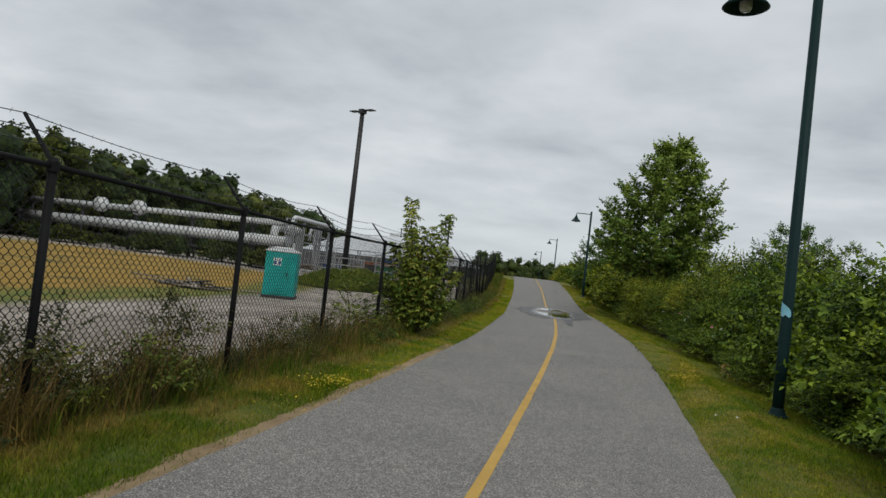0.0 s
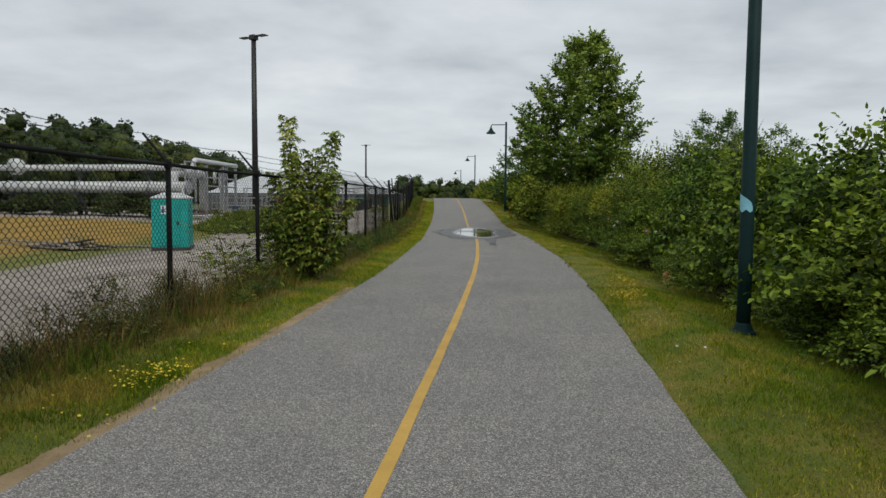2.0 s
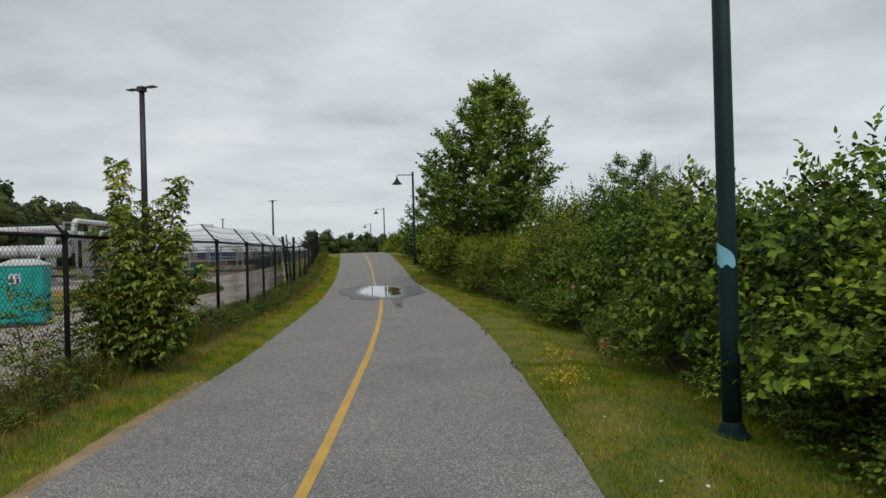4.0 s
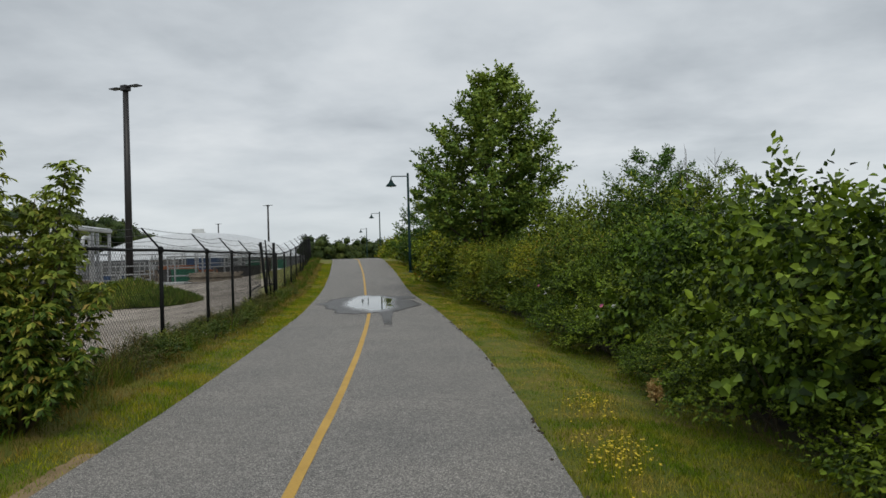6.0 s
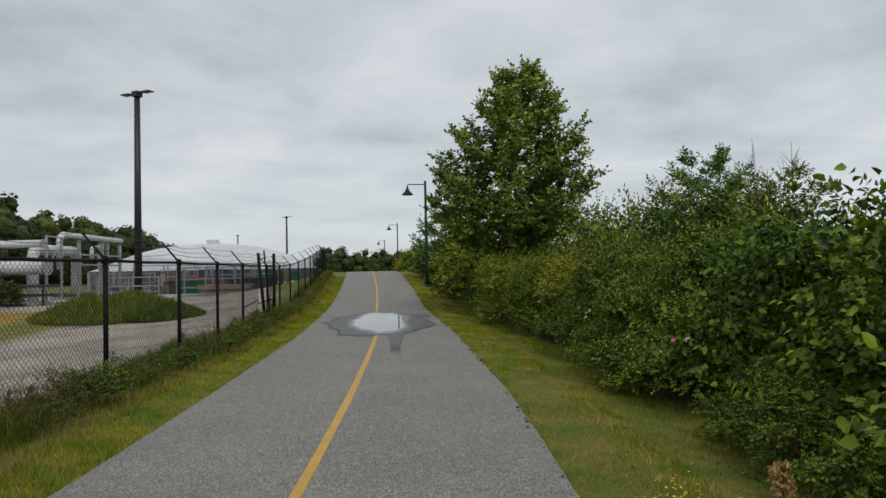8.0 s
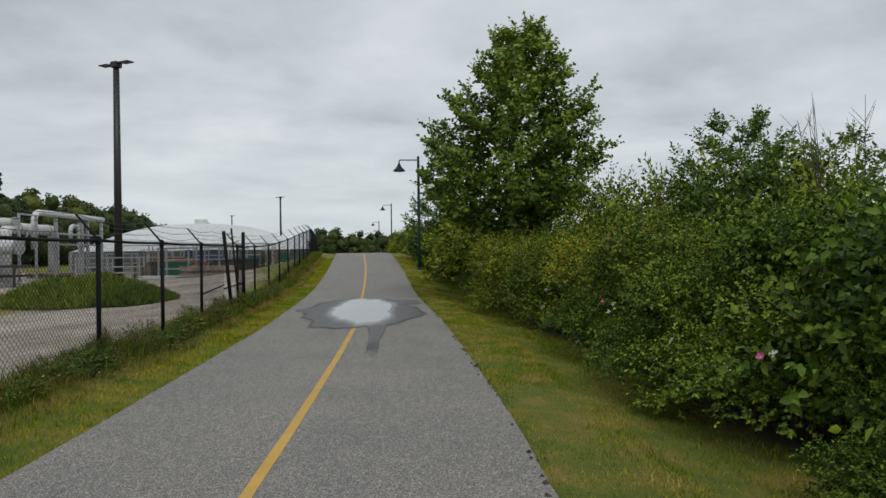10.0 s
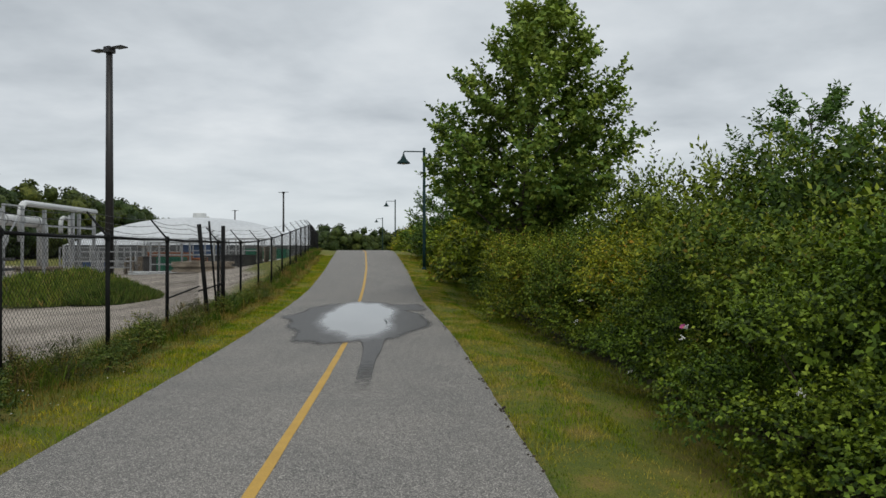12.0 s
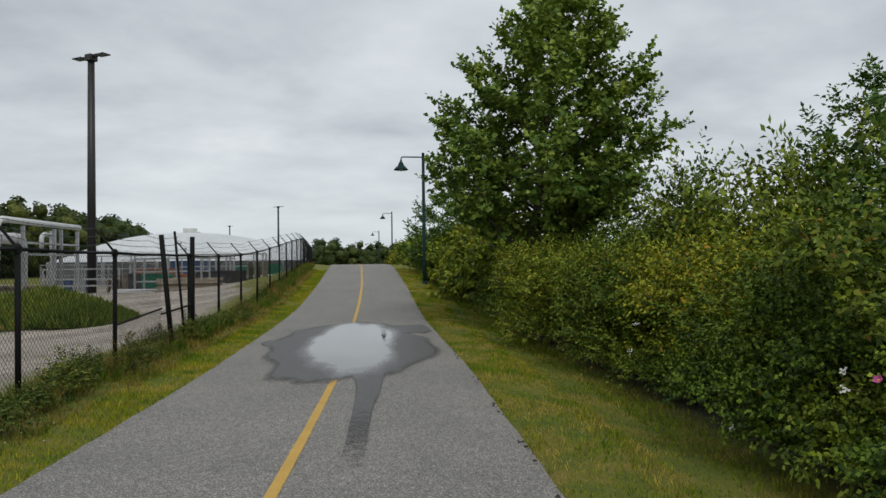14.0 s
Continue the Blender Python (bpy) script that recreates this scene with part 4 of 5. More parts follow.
def grass_patch(name, mat, n, y0, y1, d0, d1, hmin, hmax, seed, label, width=0.006, near=1.0, clump=0.0):
    """Blades scattered over a strip along the path, denser where the path is walked."""
    rng = np.random.default_rng(seed)
    y = y0 + (y1 - y0) * rng.uniform(0, 1, n) ** near
    d = rng.uniform(d0, d1, n)
    if d1 < 0:
        keep = (d < -2.0 - 0.06 * np.sin(y * 2.1)) | (rng.uniform(size=n) < 0.12) | (y > 11)
        y, d = y[keep], d[keep]
        n = len(y)
    if clump:
        keep = np.array([noise.noise((a * 1.3, b_ * 1.3, seed)) for a, b_ in zip(d, y)]) > clump * rng.uniform(-1, 1, n)
        y, d = y[keep], d[keep]
    n = len(y)
    s = np.interp(y, GRID_Y, GRID_SLOPE)
    k = 1 / np.sqrt(1 + s * s)
    x, yy = centre_x(y) + d * k, y - d * s * k
    z = ground_z(x, yy) - 0.015
    tall = np.array([noise.noise((a * 0.8, b_ * 0.8, seed + 3)) for a, b_ in zip(x, yy)])
    h = (hmin + (hmax - hmin) * np.clip(0.5 + tall + rng.normal(size=n) * 0.25, 0, 1.2))
    far = 1 + np.clip((yy - 16) / 22, 0, 2.0)
    a = rng.uniform(0, 2 * np.pi, n)
    w = width * rng.uniform(0.6, 1.4, n) * far
    p = np.stack([x, yy, z], 1)
    sd = np.stack([np.cos(a), np.sin(a), np.zeros(n)], 1) * w[:, None] * 0.5
    lean = rng.normal(size=(n, 3)) * np.array([0.45, 0.45, 0]) * h[:, None]
    tip = p + lean + np.array([0, 0, 1]) * h[:, None]
    mid = p + lean * 0.35 + np.array([0, 0, 0.6]) * h[:, None]
    v = np.empty((n, 5, 3))
    v[:, 0], v[:, 1], v[:, 2], v[:, 3], v[:, 4] = p - sd, p + sd, mid + sd * 0.7, tip, mid - sd * 0.7
    idx = np.arange(n * 5).reshape(n, 5)
    f = np.concatenate([idx[:, [0, 1, 2]], idx[:, [0, 2, 4]], idx[:, [4, 2, 3]]])
    return tagged(new(name, fast_mesh(name, v.reshape(-1, 3), f, mat)), label, "grass", kind="stuff")


GRASS_LEFT = grass_material("verge_grass", (0.38, 0.33, 0.04), (0.275, 0.31, 0.012), (0.14, 0.235, 0.012), 0.60)
GRASS_RIGHT = grass_material("dry_verge_grass", (0.41, 0.345, 0.08), (0.27, 0.285, 0.022), (0.13, 0.23, 0.012))
GRASS_TALL = grass_material("tall_grass", (0.20, 0.145, 0.045), (0.105, 0.145, 0.018), (0.06, 0.13, 0.012))
GRASS_LUSH = grass_material("lush_grass", (0.28, 0.23, 0.045), (0.185, 0.225, 0.020), (0.095, 0.165, 0.012), 0.60)
GRASS_BROWN = grass_material("matted_brown_grass", (0.27, 0.20, 0.055), (0.16, 0.17, 0.02), (0.09, 0.14, 0.012), 0.54)
grass_patch("verge_grass", GRASS_LUSH, 26000, 0.6, 7.6, -2.75, -1.86, 0.02, 0.075, 1, "short lush green grass along the path")
grass_patch("verge_grass", GRASS_LEFT, 48000, 6.4, 54, -2.5, -1.80, 0.03, 0.08, 5, "short yellow-green grass along the path", near=1.3)
grass_patch("verge_grass", GRASS_BROWN, 34000, 1.5, 54, -3.2, -2.4, 0.04, 0.12, 6, "matted brown and green grass before the fence", near=1.35)
grass_patch("verge_grass", GRASS_RIGHT, 74000, 3.0, 54, 1.79, 2.85, 0.025, 0.07, 2, "short dry yellow-brown grass beside the path", near=1.25)
GRASS_SLOPE = grass_material("slope_grass", (0.31, 0.29, 0.05), (0.22, 0.26, 0.020), (0.135, 0.215, 0.014), 0.60)
grass_patch("verge_grass", GRASS_SLOPE, 58000, 3.0, 54, 2.7, 3.9, 0.025, 0.06, 7, "short greener grass sloping to the hedge", near=1.25)
grass_patch("verge_grass", GRASS_SLOPE, 36000, 2.5, 12.5, 1.95, 3.8, 0.025, 0.065, 8, "short green and straw grass round the lamp post")
grass_patch("tall_grass", GRASS_TALL, 52000, -1.0, 58, -3.9, -2.75, 0.08, 0.36, 3, "tall rough grass at the foot of the fence", 0.008, 1.5, 0.5)
grass_patch("tall_grass", GRASS_SLOPE, 15000, 3.0, 58, 3.3, 4.2, 0.04, 0.12, 4, "uncut grass at the foot of the hedge", 0.008, 1.4)
GRASS_STALK = grass_material("dry_stalks", (0.17, 0.115, 0.045), (0.10, 0.095, 0.025), (0.06, 0.085, 0.015), 0.5)
grass_patch("tall_grass", GRASS_STALK, 5200, -1.5, 16, -3.5, -2.85, 0.3, 0.75, 9, "tall brown grass stalks along the fence", 0.007, 1.5, 0.5)


def weeds():
    kinds = [
        shrub("weed", 31, 0.36, 0.36, 0.62, 240, 9, 0.038, 0.42, LEAF_DRY_WEED, "straggly green and brown weed at the fence", "weed", 0.6, 0.25, 3, stems=3, domes=12, plain=True),
        shrub("weed", 32, 0.3, 0.3, 0.45, 170, 9, 0.05, 0.45, LEAF_WEED, "low leafy green weed at the fence", "weed", 0.5, 0.2, stems=2, domes=10, plain=True),
    ]
    rng = random.Random(8)
    for k in kinds:
        k["group"] = "weeds along the fence"
    first = [True, True]
    spots = [(0.6 + i * 0.62, -3.25) for i in range(15)] + [(9.5 + i * 0.7, -3.1) for i in range(36)] + [(10.0 + i * 1.2, -3.75) for i in range(11)]
    for y, d in spots:
        k = 0 if (y < 9.5 and rng.random() < 0.75) or rng.random() < 0.35 else 1
        x, yy = beside(y + rng.uniform(-0.2, 0.2), d + rng.uniform(-0.25, 0.3))
        s = rng.uniform(0.85, 1.25) if y < 5.3 else rng.uniform(0.45, 0.85)
        if first[k]:
            first[k] = False
            put(kinds[k], x, yy, None, rng.uniform(0, 360), s, rng.uniform(0.9, 1.3))
        else:
            put_copy(kinds[k], x, yy, rng.uniform(0, 360), s, rng.uniform(0.9, 1.3))


weeds()


def petal_material(name, col, dark):
    return surface(name, dark, col, 30, 0.6, 0.0, 80, 0.05)


BUTTER = petal_material("yellow_petals", (0.78, 0.60, 0.03), (0.66, 0.48, 0.02))
PINK = petal_material("pink_petals", (0.50, 0.09, 0.27), (0.36, 0.05, 0.18))
WHITE_PETAL = petal_material("white_petals", (0.75, 0.74, 0.68), (0.6, 0.6, 0.55))


def flower_patch(x, y, rx, ry, n, seed, mat=None, size=0.0105, label="patch of small yellow flowers in the grass", height=0.1):
    """Many small open flowers on stalks."""
    rng = np.random.default_rng(seed)
    top = thing("flower_patch", label, "flowers", at=(x, y, gz(x, y)))
    petals, stalks = Buf(), Buf()
    for _ in range(n):
        px, py = rng.normal() * rx * 0.5, rng.normal() * ry * 0.5
        h = height * rng.uniform(0.5, 1.2)
        z = gz(x + px, y + py) - gz(x, y)
        c = Vector((px, py, z + h))
        r = size * rng.uniform(0.7, 1.3)
        tilt = Vector((rng.normal() * 0.3, rng.normal() * 0.3, 1)).normalized()
        u = tilt.orthogonal().normalized(); w = tilt.cross(u)
        for k in range(5):
            a0 = 2 * math.pi * k / 5
            o = (u * math.cos(a0) + w * math.sin(a0)); s = (u * -math.sin(a0) + w * math.cos(a0))
            petals.add([c, c + o * r * 0.6 + s * r * 0.4 + tilt * r * 0.2, c + o * r + tilt * r * 0.35, c + o * r * 0.6 - s * r * 0.4 + tilt * r * 0.2], [(0, 1, 2, 3)])
        stalks.tube([(px, py, z - 0.01), c], 0.0015, 3, False)
    petals.make("blossom", mat or BUTTER, top)["kind"] = "stuff"
    stalks.make("stalk", GRASS_LEFT, top)["kind"] = "stuff"
    return top


flower_patch(1.42, 11.4, 0.26, 0.6, 240, 41)
flower_patch(1.40, 13.1, 0.26, 0.6, 170, 42)
flower_patch(-2.47, 6.05, 0.24, 0.42, 210, 43)
flower_patch(-2.35, 4.9, 0.4, 0.8, 16, 44)
flower_patch(-2.6, 7.1, 0.4, 0.7, 26, 45)
flower_patch(-4.3, 18.6, 0.3, 3.4, 34, 46, WHITE_PETAL, 0.009, "scattered small white flowers along the fence", 0.3)
flower_patch(1.5, 8.6, 0.6, 2.2, 12, 47, WHITE_PETAL, 0.012, "few white clover heads in the dry grass", 0.07)

put(shrub("dead_bush", 51, 0.05, 0.05, 0.42, 150, 7, 0.05, 0.5, LEAF_DEAD, "withered orange-brown bush at the hedge foot", "dead bush", 0.5, 0.05, stems=3, domes=8), 2.2, 13.72, None, 20, 0.62, 1.5)


def rose(x, y, z, r, seed):
    """An open wild rose of five cupped petals."""
    rng = random.Random(seed)
    top = thing("rose", "pink wild rose blossom among hedge leaves", "flower", "roses in the hedge", (x, y, z), rng.uniform(0, 360))
    b = Buf()
    for k in range(5):
        a = 2 * math.pi * k / 5
        o, s = Vector((math.cos(a), math.sin(a), 0)), Vector((-math.sin(a), math.cos(a), 0))
        up = Vector((0, 0, 1))
        b.add([Vector((0, 0, 0)), o * r * 0.5 + s * r * 0.5 + up * r * 0.25, o * r + s * r * 0.3 + up * r * 0.6, o * r * 0.95 - s * r * 0.3 + up * r * 0.6, o * r * 0.5 - s * r * 0.5 + up * r * 0.25], [(0, 1, 2, 3, 4)])
    b.make("petal", PINK, top)
    Buf().lathe([(0.0, 0.0), (r * 0.25, r * 0.1), (0.0, r * 0.3)], (0, 0, 0), 8).make("stamen", BUTTER, top, "yellow stamens")
    top.rotation_euler = (radians(50), 0, radians(-50))
    return top


for i, (x, y, z, r) in enumerate(((2.03, 16.2, 0.70, 0.032), (1.35, 19.6, 0.85, 0.026))):
    rose(x, y, z, r, 60 + i)


# ---- woods beyond the yard and past the rise ----
def wood_tree(seed, h, r, label):
    """A tall crown of many small leafy masses that reaches nearly to the ground."""
    rng = np.random.default_rng(seed)
    t = thing("tree", label, "tree")
    domes, n = 34, 520
    pts, _ = crown_points(rng, domes, r * 0.95, r * 0.95, h * 0.84, 0.4, 0.0)
    pts *= rng.uniform(0.6, 0.93, domes)[:, None]
    pts[:, 2] += h * 0.10
    big = rng.uniform(0.24, 0.40, domes) * r
    which = rng.integers(0, domes, n)
    a, u = rng.uniform(0, 2 * np.pi, n), rng.uniform(-0.4, 1, n)
    q = np.stack([np.cos(a) * np.sqrt(1 - u * u), np.sin(a) * np.sqrt(1 - u * u), u], 1)
    starts = pts[which] + q * big[which][:, None] * np.array([1, 1, 0.8]) * 0.9
    v, f = sprig_leaves(rng, starts, unit(q + rng.normal(size=q.shape) * 0.35), np.full(n, 0.45), 6, 0.44, 0.8, True)
    Buf().tube([(0, 0, -0.3), (0.1, 0, h * 0.3), (0, 0.1, h * 0.7)], [0.24, 0.17, 0.05], 7).make("trunk", BARK, t)
    # uneven masses inside that close the crown
    ring, rows = 8, 4
    for c, R in zip(pts, big):
        k0 = len(v)
        core, quads = [], []
        for i in range(rows + 1):
            el = -1.3 + 2.8 * i / rows
            for j in range(ring):
                an = 2 * np.pi * (j + 0.5 * (i % 2)) / ring
                o = np.array([math.cos(an) * math.cos(el), math.sin(an) * math.cos(el), math.sin(el) * 0.85])
                core.append(c + o * R * rng.uniform(0.62, 0.98))
                if i < rows:
                    j2 = (j + 1) % ring
                    quads.append((k0 + i * ring + j, k0 + i * ring + j2, k0 + (i + 1) * ring + j2, k0 + (i + 1) * ring + j))
        v, f = np.concatenate([v, np.array(core)]), np.concatenate([f, np.array(quads)])
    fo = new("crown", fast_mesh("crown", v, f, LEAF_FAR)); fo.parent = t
    return t


FAR_KINDS = [
    wood_tree(71, 12.0, 5.0, "dark green tree in the woods behind the yard"),
    wood_tree(72, 10.5, 5.6, "broad dark tree in the woods behind the yard"),
]


def plant_woods():
    rng = random.Random(3)
    line = [(-62, 18), (-63, 45), (-66, 71), (-76, 105), (-92, 160), (-128, 250)]
    first = [True, True]
    for row, back in enumerate((0, 8)):
        for i in range(len(line) - 1):
            a, b = Vector(line[i]), Vector(line[i + 1])
            n = max(2, int((b - a).length / (4.4 + 2.6 * row)))
            for k in range(n):
                p = a.lerp(b, (k + rng.uniform(0.1, 0.9)) / n) + Vector((-back + rng.uniform(-2, 2), rng.uniform(-2, 2)))
                kind = rng.randrange(2)
                s = rng.uniform(0.68, 0.92) * (1 + 0.08 * row) * (1.42 if p.y > 95 else 1.36 if p.y < 52 else 1.22)
                if first[kind]:
                    first[kind] = False
                    put(FAR_KINDS[kind], p.x, p.y, None, rng.uniform(0, 360), s)
                else:
                    put_copy(FAR_KINDS[kind], p.x, p.y, rng.uniform(0, 360), s)
    # lower trees where the path drops out of sight
    for k in range(22):
        ang = radians(-15.5 + k * 0.36)
        dist = 195 + rng.uniform(-8, 25)
        x, y = 0.4 + dist * math.sin(ang), 11 + dist * math.cos(ang)
        c = put_copy(FAR_KINDS[k % 2], x, y, rng.uniform(0, 360), rng.uniform(0.7, 0.92) if k > 3 else rng.uniform(0.9, 1.05), 1.0, gz(x, y) - 2.2)
        c["label"] = "low dark tree beyond the crest of the path"


plant_woods()


# ---- the yard ----
TEAL = surface("teal_plastic", (0.004, 0.32, 0.29), (0.008, 0.42, 0.38), 2.0, 0.45, 0.0, 25, 0.05)
PALE_PLASTIC = surface("pale_grey_plastic", (0.5, 0.52, 0.52), (0.66, 0.67, 0.66), 2.0, 0.5, 0.0, 25, 0.05)
WHITE_PAINT = surface("weathered_white_paint", (0.52, 0.54, 0.55), (0.70, 0.71, 0.71), 0.6, 0.45, 0.0, 8, 0.05)
GREY_STEEL = surface("galvanised_steel", (0.30, 0.31, 0.32), (0.45, 0.46, 0.47), 1.0, 0.45, 0.5, 12, 0.05)
DARK_STEEL = surface("dark_steel", (0.04, 0.04, 0.042), (0.08, 0.08, 0.08), 1.0, 0.6, 0.3, 12, 0.05)
MEMBRANE = surface("white_fabric_membrane", (0.55, 0.575, 0.60), (0.69, 0.71, 0.73), 0.15, 0.55, 0.0, 3, 0.1)
GREYWOOD = surface("weathered_timber", (0.16, 0.13, 0.10), (0.34, 0.29, 0.23), 2.0, 0.85, 0.0, 30, 0.5)
BLUE_PAINT = surface("blue_container_paint", (0.03, 0.06, 0.13), (0.05, 0.09, 0.18), 1.0, 0.5, 0.0, 12, 0.08)
GREEN_PAINT = surface("green_bin_paint", (0.01, 0.10, 0.06), (0.02, 0.15, 0.09), 1.0, 0.5, 0.0, 12, 0.08)
RUST = surface("rusty_orange_metal", (0.22, 0.07, 0.03), (0.38, 0.15, 0.07), 1.5, 0.7, 0.0, 14, 0.2)
SIGN_WHITE = surface("white_sticker", (0.68, 0.68, 0.68), (0.8, 0.8, 0.8), 5, 0.4, 0.0, 40, 0.02)
SIGN_BLUE = surface("blue_sticker_print", (0.03, 0.06, 0.20), (0.05, 0.09, 0.28), 5, 0.4, 0.0, 40, 0.02)
TAPE = surface("light_blue_tape", (0.20, 0.52, 0.66), (0.28, 0.62, 0.76), 5, 0.5, 0.0, 60, 0.1)


def portable_toilet(x, y, turn):
    t = thing("portable_toilet", "teal plastic portable toilet with pale domed roof", "portable toilet", at=(x, y, gz(x, y)), turn=turn)
    w = 0.66
    cabin = Buf().box(-w, -w, 0.12, w, w, 1.98, None, 0.03).make("cabin", TEAL, t)
    for s in (-1, 1):
        for k in range(4):
            u = -0.42 + k * 0.28
            Buf().box(s * w - 0.015, u - 0.08, 0.25, s * w + 0.015, u + 0.08, 1.85, None, 0.008).make("rib", TEAL, cabin)
    Buf().box(-w - 0.03, -w - 0.03, 0.0, w + 0.03, w + 0.03, 0.13, None, 0.02).make("skid", DARK_STEEL, t)
    roof = Buf()
    roof.box(-w - 0.03, -w - 0.03, 1.97, w + 0.03, w + 0.03, 2.03, None, 0.02)
    roof.add([(-w, -w, 2.03), (w, -w, 2.03), (w, w, 2.03), (-w, w, 2.03), (-0.3, -0.3, 2.2), (0.3, -0.3, 2.2), (0.3, 0.3, 2.2), (-0.3, 0.3, 2.2)],
             [(0, 1, 5, 4), (1, 2, 6, 5), (2, 3, 7, 6), (3, 0, 4, 7), (4, 5, 6, 7)])
    roof.make("roof", PALE_PLASTIC, t, "translucent pale roof")
    Buf().tube([(0.35, 0.35, 2.0), (0.35, 0.35, 2.42)], 0.05, 10).make("vent_pipe", PALE_PLASTIC, t)
    door = Buf().box(-0.36, -w - 0.035, 0.2, 0.36, -w - 0.002, 1.86, None, 0.012)
    d = door.make("door", TEAL, t)
    Buf().box(-0.26, -w - 0.052, 0.35, 0.26, -w - 0.036, 1.0, None, 0.01).make("door_panel", TEAL, d)
    Buf().box(0.26, -w - 0.075, 0.98, 0.32, -w - 0.03, 1.12, None, 0.008).make("latch", DARK_STEEL, d)
    st = Buf().box(-0.31, -w - 0.044, 1.40, 0.02, -w - 0.036, 1.72).make("sign", SIGN_WHITE, d, "white sticker with two dark figures of print")
    for k in (-0.23, -0.06):
        Buf().box(k - 0.045, -w - 0.050, 1.44, k + 0.045, -w - 0.0445, 1.58).box(k - 0.03, -w - 0.050, 1.60, k + 0.03, -w - 0.0445, 1.67).make("print", SIGN_BLUE, st)
    return t


portable_toilet(-14.9, 25.6, 24)


def ring_flange(b, p, r):
    b.tube([Vector(p) - Vector((0.06, 0, 0)), Vector(p) + Vector((0.06, 0, 0))], r, 20)


def pipeline(name, z, r, x0, x1, y, label, rings=()):
    g = gz((x0 + x1) / 2, y)
    t = thing(name, label, "pipeline", at=((x0 + x1) / 2, y, g))
    c, zz = (x0 + x1) / 2, z - g
    n = int((x1 - x0) / 3.2)
    Buf().tube([(x0 - c, 0, zz), (x1 - c, 0, zz)], r, 20).make("pipe", WHITE_PAINT, t, smooth=True)
    for k in range(n + 1):
        x = x0 + (x1 - x0) * k / n - c
        f = Buf(); ring_flange(f, (x, 0, zz), r * 1.14); f.make("flange", GREY_STEEL, t)
        if k % 2 == 0:
            foot = gz(x + c, y) - g
            Buf().box(x - 0.1, -0.1, foot - 0.1, x + 0.1, 0.1, zz - r, None, 0.01).box(x - 0.4, -0.3, zz - r - 0.14, x + 0.4, 0.3, zz - r - 0.002, None, 0.01).make("support", DARK_STEEL, t)
    for x in rings:
        v = Buf().tube([(x - c, -0.28, zz + 0.1), (x - c, 0.28, zz + 0.1)], r * 2.7, 24)
        v.make("valve_body", WHITE_PAINT, t, "round white valve housing", True)
    return t


pipeline("upper_pipe", 3.72, 0.26, -60, -31.2, 52.6, "long white pipe on steel supports above another", (-51.5, -47.0))
pipeline("lower_pipe", 2.1, 0.46, -60, -30.2, 51.6, "thick white pipe on dark steel supports")
deck = thing("pipe_rack", "dark steel walkway rack under the white pipes", "pipe rack", at=(-45, 51.6, gz(-45, 51.6)))
for z in (0.35, 0.95):
    Buf().box(-15, -0.7, z, 15, 0.9, z + 0.16, None, 0.01).make("walkway", DARK_STEEL, deck)
for k in range(11):
    Buf().box(-15 + k * 3 - 0.06, -0.75, -0.6, -15 + k * 3 + 0.06, -0.63, 1.1).make("leg", DARK_STEEL, deck)


